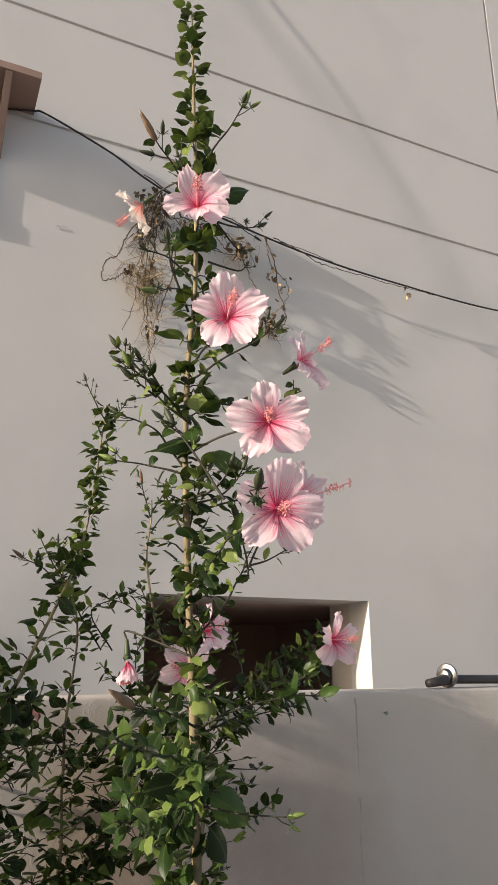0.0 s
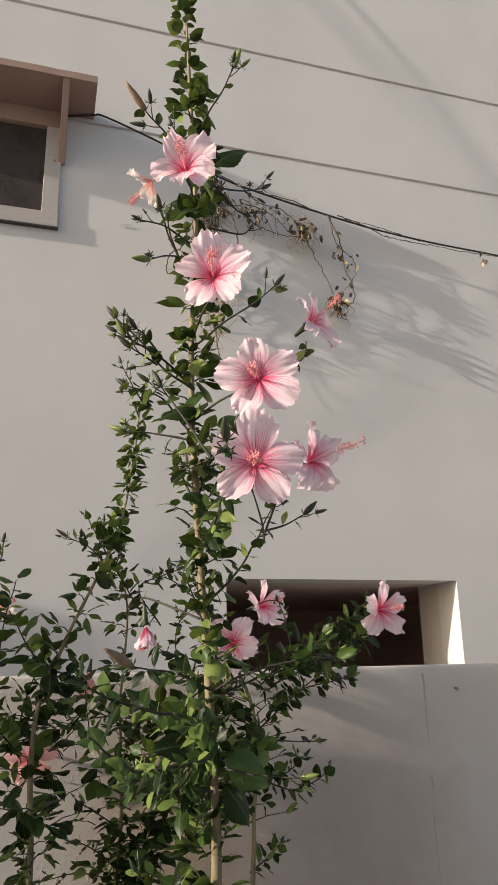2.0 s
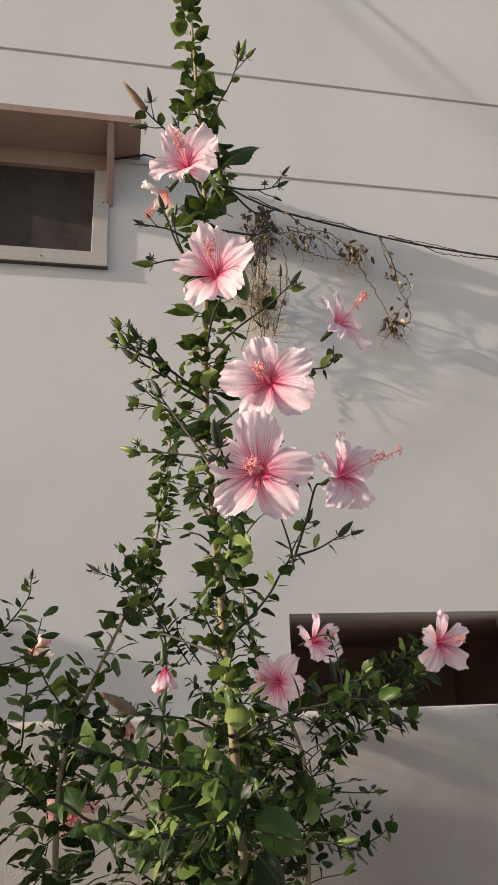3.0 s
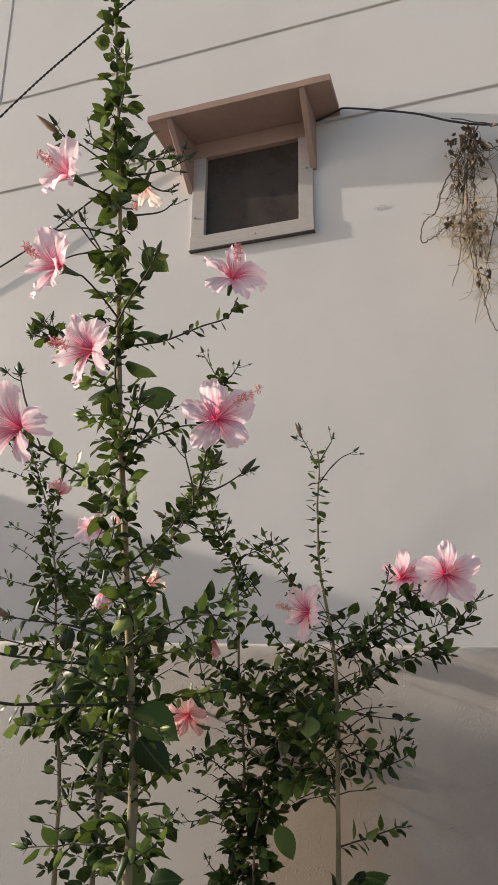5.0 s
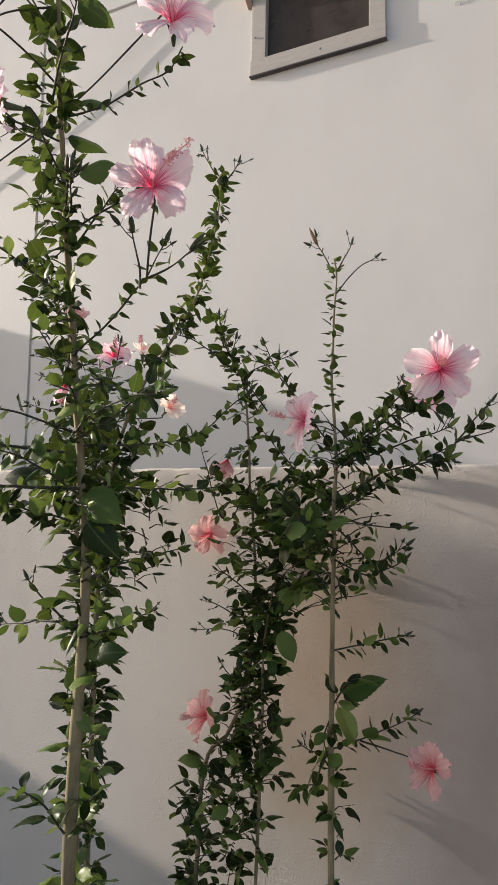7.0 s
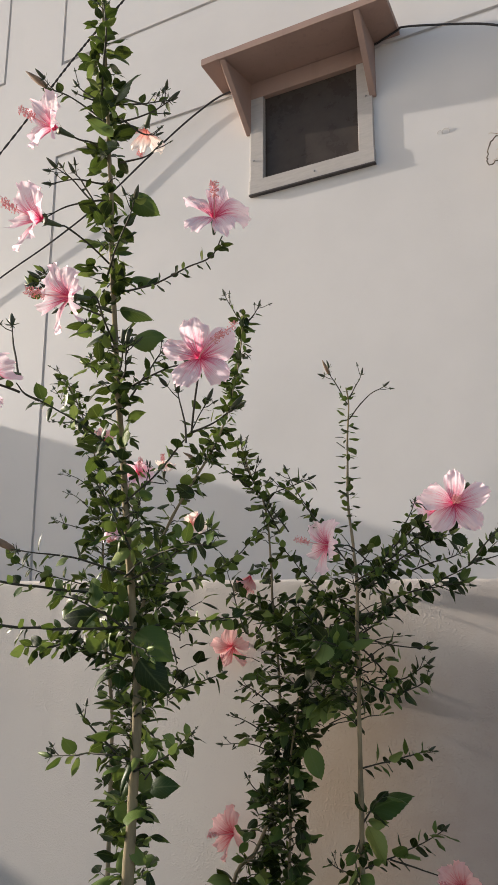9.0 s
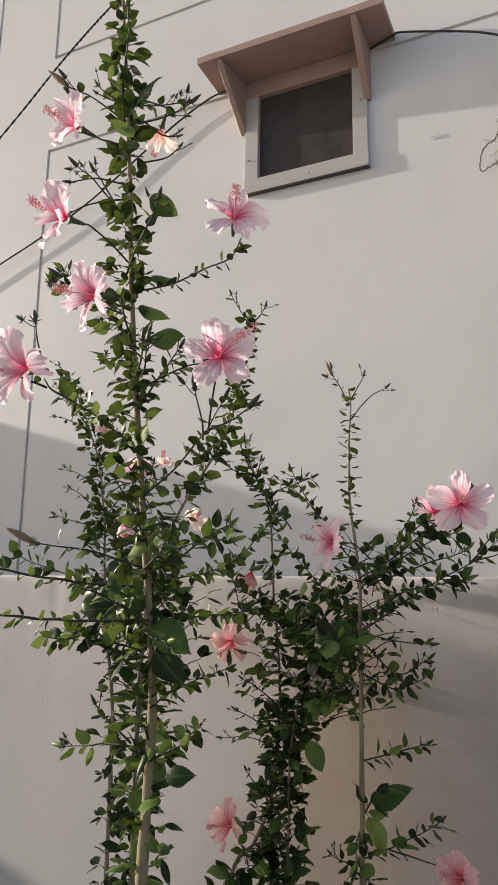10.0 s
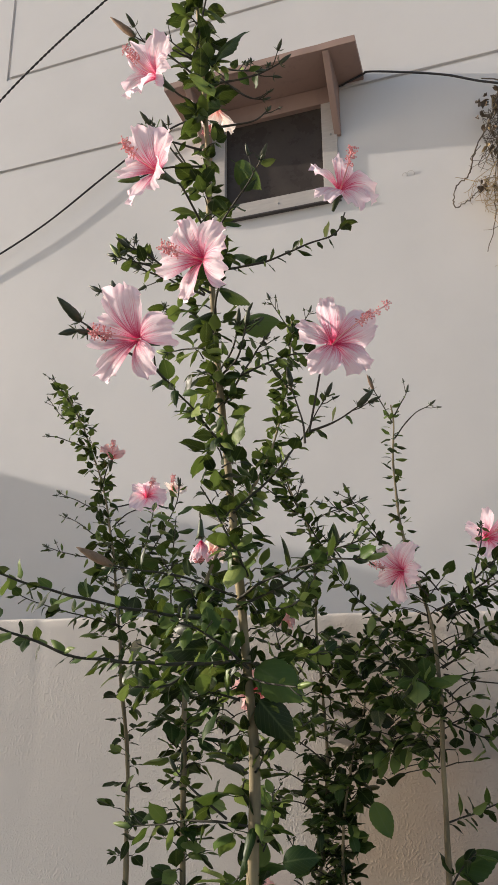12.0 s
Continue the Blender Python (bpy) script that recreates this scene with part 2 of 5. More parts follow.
def slab_with_gaps(xs, zs, keep, y0, y1):
    """A slab in the xz plane from y0 (front) to y1, left out where keep(x, z) of a cell's middle is false."""
    bm = bmesh.new()
    grid = {}

    def vert(i, k, j):
        if (i, k, j) not in grid:
            grid[i, k, j] = bm.verts.new((xs[i], (y0, y1)[j], zs[k]))
        return grid[i, k, j]

    nx, nz = len(xs) - 1, len(zs) - 1
    has = [[keep((xs[i] + xs[i + 1]) / 2, (zs[k] + zs[k + 1]) / 2) for k in range(nz)] for i in range(nx)]
    for i in range(nx):
        for k in range(nz):
            if not has[i][k]:
                continue
            bm.faces.new([vert(i, k, 0), vert(i + 1, k, 0), vert(i + 1, k + 1, 0), vert(i, k + 1, 0)])
            bm.faces.new([vert(i, k, 1), vert(i, k + 1, 1), vert(i + 1, k + 1, 1), vert(i + 1, k, 1)])
            for di, dk, a, b in ((-1, 0, (i, k + 1), (i, k)), (1, 0, (i + 1, k), (i + 1, k + 1)), (0, -1, (i, k), (i + 1, k)), (0, 1, (i + 1, k + 1), (i, k + 1))):
                ii, kk = i + di, k + dk
                if not (0 <= ii < nx and 0 <= kk < nz and has[ii][kk]):
                    bm.faces.new([vert(*a, 0), vert(*a, 1), vert(*b, 1), vert(*b, 0)])
    return bm


def spline(pts, per=6):
    """Points on a smooth line through pts."""
    p = [Vector(q) for q in pts]
    p = [2 * p[0] - p[1]] + p + [2 * p[-1] - p[-2]]
    out = []
    for i in range(1, len(p) - 2):
        for s in range(per):
            t = s / per
            out.append(0.5 * (2 * p[i] + (p[i + 1] - p[i - 1]) * t + (2 * p[i - 1] - 5 * p[i] + 4 * p[i + 1] - p[i + 2]) * t * t + (3 * p[i] - p[i - 1] - 3 * p[i + 1] + p[i + 2]) * t ** 3))
    return out + [p[-2]]


def tube(bm, pts, r0, r1, sides=6, wobble=0.0, power=1.0):
    last = None
    for i, q in enumerate(pts):
        d = (pts[min(i + 1, len(pts) - 1)] - pts[max(i - 1, 0)]).normalized()
        u = d.cross(Vector((0.31, 0.9, 0.29))).normalized()
        w = d.cross(u)
        r = r0 + (r1 - r0) * (i / (len(pts) - 1)) ** power
        if wobble:
            r *= 1 + wobble * noise.noise(q * 60)
        ring = [bm.verts.new(q + r * (math.cos(a) * u + math.sin(a) * w)) for a in (2 * math.pi * k / sides for k in range(sides))]
        if last:
            for k in range(sides):
                bm.faces.new([last[k], last[(k + 1) % sides], ring[(k + 1) % sides], ring[k]])
        last = ring
    bm.faces.new(last)
    return bm


# ---- ground, boundary wall, house ----
bm = bmesh.new()
bmesh.ops.create_grid(bm, x_segments=60, y_segments=60, size=1)
for v in bm.verts:
    v.co = Vector((math.copysign(abs(v.co.x) ** 3, v.co.x) * 1500, math.copysign(abs(v.co.y) ** 3, v.co.y) * 1500, GROUND))
    if v.co.length < 8:
        v.co.z += 0.012 * noise.noise(v.co * 1.7)
tagged(part("ground", bm, SOIL), "bare pale sandy earth at the foot of the walls", "ground", kind="structure")

# boundary wall: rough plaster, uneven top edge
bm = bmesh.new()
NX = 700
X0, X1 = -7.0, 8.0
rows = []
prof = [(0.0, GROUND - 0.2), (0.0, 0.5), (0.0, 1.1), (0.0, TOP_Z - 0.03), (0.0005, TOP_Z - 0.008), (0.003, TOP_Z - 0.002), (0.009, TOP_Z), (0.08, TOP_Z + 0.002), (0.145, TOP_Z), (0.158, TOP_Z - 0.004), (0.162, TOP_Z - 0.02), (0.162, GROUND - 0.2)]
for i in range(NX + 1):
    x = X0 + (X1 - X0) * i / NX
    chip = max(0.0, noise.noise(Vector((x * 14, 3, 0))) - 0.25) * 0.012 + 0.0016 * noise.noise(Vector((x * 70, 1, 0)))
    sag = 0.004 * noise.noise(Vector((x * 1.3, 7, 0)))
    ring = []
    for k, (dy, z) in enumerate(prof):
        edge = 1.0 if 3 <= k <= 6 else 0.0
        ring.append(bm.verts.new((x, WALL_Y + dy + edge * chip * 0.8 + 0.003 * noise.noise(Vector((x * 2, z * 2, dy))), z + sag * (k in range(2, 11)) - edge * chip)))
    rows.append(ring)
for a, b in zip(rows, rows[1:]):
    for k in range(len(prof) - 1):
        bm.faces.new([a[k], b[k], b[k + 1], a[k + 1]])
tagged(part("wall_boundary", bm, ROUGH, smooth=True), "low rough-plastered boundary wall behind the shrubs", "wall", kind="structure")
# hairline joint and nail in the boundary wall
bm = bmesh.new()
tube(bm, [Vector((1.215 + 0.006 * noise.noise(Vector((z * 5, 0, 0))) + 0.004 * noise.noise(Vector((z * 31, 2, 0))), WALL_Y + 0.0045 + 0.0008 * noise.noise(Vector((z * 17, 5, 0))), z)) for z in np.linspace(TOP_Z - 0.02, GROUND, 120)], 0.0055, 0.005, 8, 0.15)
tagged(part("trim", bm, plain("joint_filler", (0.45, 0.42, 0.385), 0.95)), "narrow grey filled joint in the boundary wall", "joint", kind="structure")
nail = new("nail")
nail.location = (1.323, WALL_Y, 1.294)
bpy.context.view_layer.update()
bm = bmesh.new()
bmesh.ops.create_cone(bm, cap_ends=True, segments=8, radius1=0.0025, radius2=0.0025, depth=0.018, matrix=pose(1.323, WALL_Y - 0.005, 1.294, 80))
part("shank", bm, STEEL, nail)
bm = bmesh.new()
bmesh.ops.create_cone(bm, cap_ends=True, segments=10, radius1=0.006, radius2=0.005, depth=0.003, matrix=pose(1.323, WALL_Y - 0.0145, 1.2925, 80))
part("head", bm, STEEL, nail)
tagged(nail, "small bent steel nail driven into the boundary wall", "nail")

# house wall: plaster skin with recessed panel lines on a solid wall
GR = 0.014
OPEN = (1.069, 2.58, 0.85, 1.824)       # ground-floor opening
WIN = (-0.83, -0.04, 4.03, 4.75)        # upper window opening
PANELS = [(-9, -3.31, -1, 4.8), (-2.65, 4.29, -1, 4.79), (4.95, 9, -1, 4.79), (-9, -3.31, 5.71, 9.2), (-2.65, 4.29, 5.67, 9.2), (4.95, 9, 5.67, 9.2)]


def in_hole(x, z):
    return any(a < x < b and c < z < d for a, b, c, d in (OPEN, WIN))


def in_line(x, z):
    for a, b, c, d in PANELS:
        if a - GR < x < b + GR and c - GR < z < d + GR and not (a + GR < x < b - GR and c + GR < z < d - GR):
            return True
    return False


xs = sorted({-9.0, 9.0, *OPEN[:2], *WIN[:2], *[v + s for q in PANELS for v in q[:2] for s in (-GR, GR) if abs(v) < 8.9]})
zs = sorted({GROUND - 0.2, 9.0, *OPEN[2:], *WIN[2:], *[v + s for q in PANELS for v in q[2:] for s in (-GR, GR) if -0.9 < v < 8.9]})
house = part("wall_house", slab_with_gaps(xs, zs, lambda x, z: not in_hole(x, z), 0.02, 0.24), HOUSE)
tagged(house, "pale grey painted house wall with recessed panel lines", "wall", kind="structure")
skin = slab_with_gaps(xs, zs, lambda x, z: not in_hole(x, z) and not in_line(x, z), 0.0, 0.0195)
lines = [e for e in skin.edges if len(e.link_faces) == 2 and e.calc_face_angle(0) > 1 and all(v.co.y < 0.001 for v in e.verts)]
bmesh.ops.bevel(skin, geom=lines, offset=0.005, segments=2, affect="EDGES")
part("plaster_skin", skin, HOUSE, house)

# room behind the ground-floor opening
bm = bmesh.new()
box(bm, OPEN[0] - 0.25, OPEN[0] - 0.002, 0.241, 0.5, OPEN[2] - 0.3, OPEN[3] + 0.3)
box(bm, OPEN[1] + 0.002, OPEN[1] + 0.25, 0.241, 0.5, OPEN[2] - 0.3, OPEN[3] + 0.3)
box(bm, OPEN[0] - 0.002, OPEN[1] + 0.002, 0.241, 0.5, OPEN[3] + 0.002, OPEN[3] + 0.3)
box(bm, OPEN[0] - 0.002, OPEN[1] + 0.002, 0.241, 0.5, OPEN[2] - 0.3, OPEN[2] - 0.002)
tagged(part("wall_lining", bm, LINING), "deep painted lining of the ground-floor opening", "wall", kind="structure")
bm = bmesh.new()
for b in ((0.2, 3.6, 3.4, 3.5, -0.1, OPEN[3]), (0.1, 0.2, 0.5, 3.5, -0.1, OPEN[3]), (3.6, 3.7, 0.5, 3.5, -0.1, OPEN[3]), (0.1, 3.7, 0.502, 3.5, OPEN[3] + 0.004, OPEN[3] + 0.1), (0.1, 3.7, 0.5, 3.5, -0.2, -0.1),
          (0.1, OPEN[0] - 0.25, 0.5, 0.6, -0.1, OPEN[3]), (OPEN[1] + 0.25, 3.7, 0.5, 0.6, -0.1, OPEN[3]), (OPEN[0] - 0.25, OPEN[1] + 0.25, 0.502, 0.6, -0.1, OPEN[2] - 0.1)):
    box(bm, *b)
tagged(part("wall_room", bm, INSIDE), "dark unlit room seen through the opening", "room", kind="structure")

# unseen walls across the garden and the side passage, added to throw shade
bm = bmesh.new()
# stepped tops set where the added shade ends on the boundary wall
for y0, y1, top in ((-7.0, -3.402, 2.1), (-3.4, -2.772, 3.42), (-2.77, -2.713, 3.07), (-2.711, WALL_Y - 0.002, 1.8)):
    box(bm, -5.7, -5.5, y0, y1, GROUND - 0.2, top, 0.01)
tagged(part("wall_shade_garden", bm, ROUGH), "unseen stepped plain wall added to shade the boundary wall", "wall", kind="structure")
# unseen block whose top edge sets the shade line on the house wall
bm = bmesh.new()
box(bm, -5.7, -5.5, -0.75, -0.002, GROUND - 0.2, 3.32, 0.01)
tagged(part("wall_shade_passage", bm, HOUSE), "unseen plain wall added to shade the lower house wall", "wall", kind="structure")

# ---- upper window with its concrete canopy ----
win = new("window_1")
win.location = (-0.435, 0, 3.96)
bpy.context.view_layer.update()
FX0, FX1, FZ0, FZ1, FW = -0.872, 0.0, 3.962, 4.795, 0.1
for nm, b in (("window_sill", (FX0 - 0.004, FX1 + 0.004, -0.03, 0.08, FZ0, FZ0 + FW)), ("frame_head", (FX0, FX1, -0.024, 0.08, FZ1 - FW, 4.822)),
              ("frame_jamb", (FX0, FX0 + FW, -0.024, 0.08, FZ0 + FW, FZ1 - FW)), ("frame_jamb", (FX1 - FW, FX1, -0.024, 0.08, FZ0 + FW, FZ1 - FW))):
    # brown head: the canopy's shade and bounce put into its colour
    part(nm, box(bmesh.new(), *b, 0.004), CANOPY if nm == "frame_head" else FRAME, win)
# thin dark part that stands for the shade below the sill
part("sill_shade", box(bmesh.new(), FX0 - 0.006, FX1 + 0.006, -0.033, 0.0, FZ0 - 0.009, FZ0 - 0.001), IRON, win, "dark strip for the shade under the sill")
part("pane", box(bmesh.new(), FX0 + FW - 0.01, FX1 - FW + 0.01, 0.014, 0.02, FZ0 + FW - 0.01, FZ1 - FW + 0.01), GLASS, win, "dark dusty window pane")
for x, z in ((FX0 + 0.03, 4.21), (-0.4, FZ0 + 0.045), (FX1 - 0.04, 4.44)):
    bm = bmesh.new()
    bmesh.ops.create_uvsphere(bm, u_segments=8, v_segments=5, radius=0.008, matrix=pose(x, -0.029, z) @ Matrix.Diagonal((1, 0.5, 1, 1)))
    part("screw_cap", bm, STEEL, win)
tagged(win, "small upper window in a worn grey-beige frame", "window", kind="structure")
bm = bmesh.new()
box(bm, -0.8, -0.08, 0.241, 0.9, 4.0, 4.9)
tagged(part("wall_upper_room", bm, INSIDE), "dark room behind the upper window", "room", kind="structure")

canopy = new("window_canopy")
canopy.location = (-0.45, -0.0, 4.85)
bpy.context.view_layer.update()
bm = bmesh.new()
box(bm, -1.092, 0.19, -0.333, -0.001, 4.825, 4.872)
bmesh.ops.subdivide_edges(bm, edges=bm.edges, cuts=10, use_grid_fill=True)
for v in bm.verts:
    v.co += Vector((0, 0.004 * noise.noise(v.co * 9), 0.003 * noise.noise(v.co * 7 + Vector((5, 0, 0))))) if v.co.y < -0.01 else Vector()
part("slab", bm, CANOPY, canopy, "thin projecting concrete slab")
for x in (-0.905, -0.018):
    bm = bmesh.new()
    tri = [(-0.325, 4.823), (-0.001, 4.823), (-0.001, 4.43), (-0.02, 4.43)]
    lean = -0.05 if x < -0.5 else 0.0
    a = [bm.verts.new((x + lean * (y < -0.3), y, z)) for y, z in tri]
    b = [bm.verts.new((x + 0.042 + lean * (y < -0.3), y, z)) for y, z in tri]
    bm.faces.new(a)
    bm.faces.new(b[::-1])
    for k in range(4):
        bm.faces.new([a[k], a[(k + 1) % 4], b[(k + 1) % 4], b[k]][::-1])
    bmesh.ops.bevel(bm, geom=list(bm.edges), offset=0.004, segments=1, affect="EDGES")
    part("bracket", bm, CANOPY, canopy, "triangular side bracket")
tagged(canopy, "brown-painted concrete sunshade over the upper window", "canopy")


# ---- cables along the house wall ----
def cable(pts, r, label, twist=False):
    line = spline(pts, 90 if twist else 14)
    bm = bmesh.new()
    for turn in (0, math.pi) if twist else (None,):
        core = line if turn is None else [q + 0.8 * r * Vector((0.3 * math.cos(i * 0.55 + turn), math.sin(i * 0.55 + turn), math.cos(i * 0.55 + turn))) for i, q in enumerate(line)]
        tube(bm, core, r * (0.75 if twist else 1), r * (0.75 if twist else 1), 6 if twist else 8, 0.15)
    return tagged(part("cable", bm, RUBBER, smooth=True), label, "cable")


cable([(-4.6, -0.035, 3.2), (-3.27, -0.035, 3.77), (-2.66, -0.035, 4.0), (-2.17, -0.035, 4.22), (-1.71, -0.035, 4.5), (-1.4, -0.035, 4.68), (-1.13, -0.04, 4.79), (-0.95, -0.03, 4.808),
       (-0.84, -0.008, 4.808), (-0.5, 0.0, 4.808), (-0.03, -0.008, 4.808), (0.09, -0.03, 4.81), (0.19, -0.06, 4.812), (0.24, -0.1, 4.785), (0.45, -0.12, 4.7), (0.7, -0.12, 4.605), (0.92, -0.12, 4.49), (1.17, -0.12, 4.405), (1.84, -0.12, 4.276), (2.3, -0.12, 4.215), (2.88, -0.12, 4.18), (3.86, -0.1, 4.175), (5.2, -0.06, 4.3)], 0.0068, "black service cable slung along the house wall")
cable([(-5.5, -0.6, 2.3), (-4.6, -0.6, 2.95), (-2.73, -0.6, 4.38), (-2.0, -0.6, 5.0), (-1.53, -0.6, 5.34), (-0.9, -0.55, 5.8), (0.2, -0.3, 6.6), (1.2, 0.0, 7.3)], 0.0055, "twisted black cable rising across the house wall", True)
# unseen wire, added to draw a thin diagonal shadow across the house wall
cable([(0.3, 0.0, 8.0), (-6.0, -1.2, 7.37), (-14.0, -2.72, 6.9), (-24.0, -4.6, 6.7)], 0.009, "unseen black overhead wire added for its shadow on the house wall")

# two small curved wall marks, built as thin raised arcs
bm = bmesh.new()
for x0, r in ((0.44, 0.022), (0.405, 0.015)):
    tube(bm, [Vector((x0 + r * math.cos(a), -0.003 - 0.003 * math.sin(a), 4.047 + r * math.sin(a))) for a in np.linspace(-0.6, 3.3, 12)], 0.0014, 0.0012, 6)
tagged(part("curved_mark", bm, FRAME, smooth=True), "two small curved marks on the house wall", "wire")

# ---- dried climber hanging from the cable ----
climber = new("dried_climber")
climber.location = (1.0, -0.12, 4.42)
bpy.context.view_layer.update()
vr = random.Random(21)


def vine(pts, r=0.004):
    line = [q + 0.012 * noise.noise_vector(q * 13 + Vector((vr.random() * 9, 0, 0))) for q in spline([(x, -0.12 + dy, z) for x, dy, z in pts], 9)]
    part("vine", tube(bmesh.new(), line, r, r * 0.55, 5, 0.4), DRY, climber, "", True)


vine([(1.0, 0.0, 4.45), (0.93, 0.02, 4.25), (0.83, 0.03, 4.07), (0.78, 0.04, 3.92), (0.694, 0.03, 3.83), (0.682, 0.02, 3.7), (0.757, 0.03, 3.735), (0.82, 0.05, 3.8)], 0.0055)
vine([(1.02, 0.0, 4.44), (0.96, 0.03, 4.1), (0.91, 0.04, 3.8), (0.892, 0.05, 3.58), (0.83, 0.07, 3.41)])
vine([(1.03, 0.0, 4.43), (1.0, 0.02, 4.0), (0.97, 0.03, 3.68), (0.99, 0.05, 3.44), (1.005, 0.06, 3.32), (1.03, 0.06, 3.16), (1.06, 0.07, 3.09)], 0.005)
vine([(0.98, -0.01, 4.12), (1.054, -0.03, 4.19), (1.116, -0.03, 4.06), (1.127, -0.02, 3.86), (1.08, 0.0, 3.66), (1.04, 0.02, 3.5)], 0.0065)
vine([(1.05, 0.0, 4.42), (0.99, 0.02, 4.28), (0.96, 0.02, 4.0), (0.95, 0.03, 3.7), (0.966, 0.04, 3.5), (1.04, 0.05, 3.4), (1.0, 0.06, 3.25)], 0.005)
vine([(1.0, 0.0, 4.4), (1.068, -0.01, 4.24), (1.21, 0.0, 4.265), (1.37, 0.0, 4.227), (1.5, 0.01, 4.12), (1.61, 0.0, 4.15)], 0.0045)
vine([(1.17, 0.0, 4.4), (1.3, 0.02, 4.31), (1.45, 0.0, 4.27), (1.55, 0.01, 4.2), (1.62, 0.0, 4.1)], 0.004)
vine([(1.1, 0.01, 4.3), (1.25, 0.03, 4.16), (1.4, 0.02, 4.1), (1.53, 0.02, 4.09), (1.62, 0.01, 4.14)], 0.0035)
vine([(1.62, 0.0, 4.1), (1.642, 0.02, 4.03), (1.731, 0.03, 3.88), (1.798, 0.04, 3.73), (1.851, 0.04, 3.64)], 0.005)
vine([(1.78, 0.0, 4.29), (1.86, 0.0, 4.09), (1.895, 0.02, 3.91), (1.96, 0.03, 3.736), (1.931, 0.04, 3.647), (1.85, 0.04, 3.65)], 0.005)
vine([(1.8, 0.0, 4.28), (1.84, 0.02, 4.1), (1.97, 0.02, 3.95), (1.94, 0.03, 3.8), (1.83, 0.04, 3.7)], 0.0035)
vine([(1.85, -0.01, 4.29), (2.03, -0.012, 4.24), (2.21, 0.0, 4.19), (2.36, -0.01, 4.17), (2.6, 0.01, 4.18), (2.9, -0.01, 4.15), (3.3, 0.0, 4.16)], 0.004)
vine([(0.9, -0.01, 4.51), (1.2, 0.012, 4.41), (1.5, -0.012, 4.35), (1.8, 0.012, 4.29), (2.1, -0.01, 4.25), (2.5, 0.012, 4.2)], 0.004)


def tuft(centre, spread, count, curl=0.05, mat=None):
    """A tangle of fine dry stalks."""
    bm = bmesh.new()
    for _ in range(count):
        a = Vector([c + vr.gauss(0, s) for c, s in zip(centre, spread)])
        d = Vector((vr.gauss(0, 0.28), vr.gauss(0, 0.2), vr.gauss(-0.75, 0.45))).normalized() * vr.uniform(0.06, 0.2)
        e = Vector((vr.gauss(0, curl), vr.gauss(0, curl * 0.4), vr.gauss(0, curl)))
        pts = spline([a, a + d * 0.35 + e * 0.6, a + d * 0.7 + e * 0.9, a + d], 4)
        for q in pts:
            q.y = min(q.y, -0.006)
        tube(bm, pts, vr.uniform(0.0015, 0.003), 0.0012, 3)
    tagged(part("dry_tangle", bm, mat or DRY, climber, "tangle of fine dry stalks"), kind="stuff")


def dead_leaves(centre, spread, count, size):
    for _ in range(count):
        at = Vector([c + vr.gauss(0, s) for c, s in zip(centre, spread)])
        at.y = min(at.y, -0.02)
        bm = bmesh.new()
        rows = []
        curl = vr.uniform(-0.7, 0.7)
        for i in range(5):
            s = i / 4
            w = size * 0.3 * math.sin(math.pi * (0.1 + 0.85 * s))
            rows.append([bm.verts.new((size * s * (0.8 + 0.2 * vr.random()), q * w, size * (0.3 * abs(q) + curl * s * s + 0.06 * vr.uniform(-1, 1)))) for q in (-1, 0, 1)])
        for a, b in zip(rows, rows[1:]):
            for k in range(2):
                bm.faces.new([a[k], a[k + 1], b[k + 1], b[k]])
        bm.transform(Matrix.Translation(at) @ pose(0, 0, 0, vr.uniform(0, 360), vr.uniform(20, 120), vr.uniform(0, 360)))
        part("dry_leaf", bm, DRY_LEAF if vr.random() < 0.7 else DRY_GOLD, climber, "", True)


tuft((0.99, -0.1, 4.27), (0.035, 0.03, 0.06), 60)
tuft((0.93, -0.09, 4.1), (0.035, 0.03, 0.05), 36)
tuft((0.985, -0.09, 3.8), (0.04, 0.03, 0.1), 105, 0.07, mat=DRY_GOLD)
tuft((0.98, -0.08, 3.72), (0.03, 0.03, 0.08), 26)
tuft((1.0, -0.07, 3.45), (0.03, 0.02, 0.06), 20, 0.07, mat=DRY_GOLD)
tuft((0.85, -0.08, 3.84), (0.03, 0.02, 0.02), 16, 0.03, DRY_GOLD)
tuft((1.3, -0.11, 4.24), (0.13, 0.02, 0.03), 18)
tuft((1.62, -0.11, 4.16), (0.03, 0.02, 0.03), 28, 0.06, DRY_GOLD)
tuft((1.84, -0.08, 3.66), (0.025, 0.02, 0.03), 16, 0.06)
dead_leaves((0.98, -0.1, 4.26), (0.055, 0.03, 0.09), 22, 0.05)
dead_leaves((0.92, -0.1, 4.07), (0.035, 0.02, 0.03), 10, 0.04)
dead_leaves((0.98, -0.09, 3.8), (0.04, 0.025, 0.1), 14, 0.05)
dead_leaves((0.86, -0.09, 3.82), (0.03, 0.02, 0.02), 8, 0.045)
dead_leaves((1.0, -0.08, 3.5), (0.025, 0.02, 0.08), 6, 0.04)
dead_leaves((1.61, -0.12, 4.14), (0.04, 0.02, 0.035), 18, 0.045)
dead_leaves((1.3, -0.1, 4.2), (0.1, 0.02, 0.04), 14, 0.036)
dead_leaves((1.84, -0.09, 3.64), (0.03, 0.02, 0.04), 16, 0.042)
dead_leaves((1.9, -0.1, 3.95), (0.04, 0.02, 0.12), 10, 0.032)
dead_leaves((1.61, -0.12, 4.15), (0.035, 0.02, 0.035), 26, 0.055)
dead_leaves((1.84, -0.1, 3.65), (0.03, 0.02, 0.035), 20, 0.05)
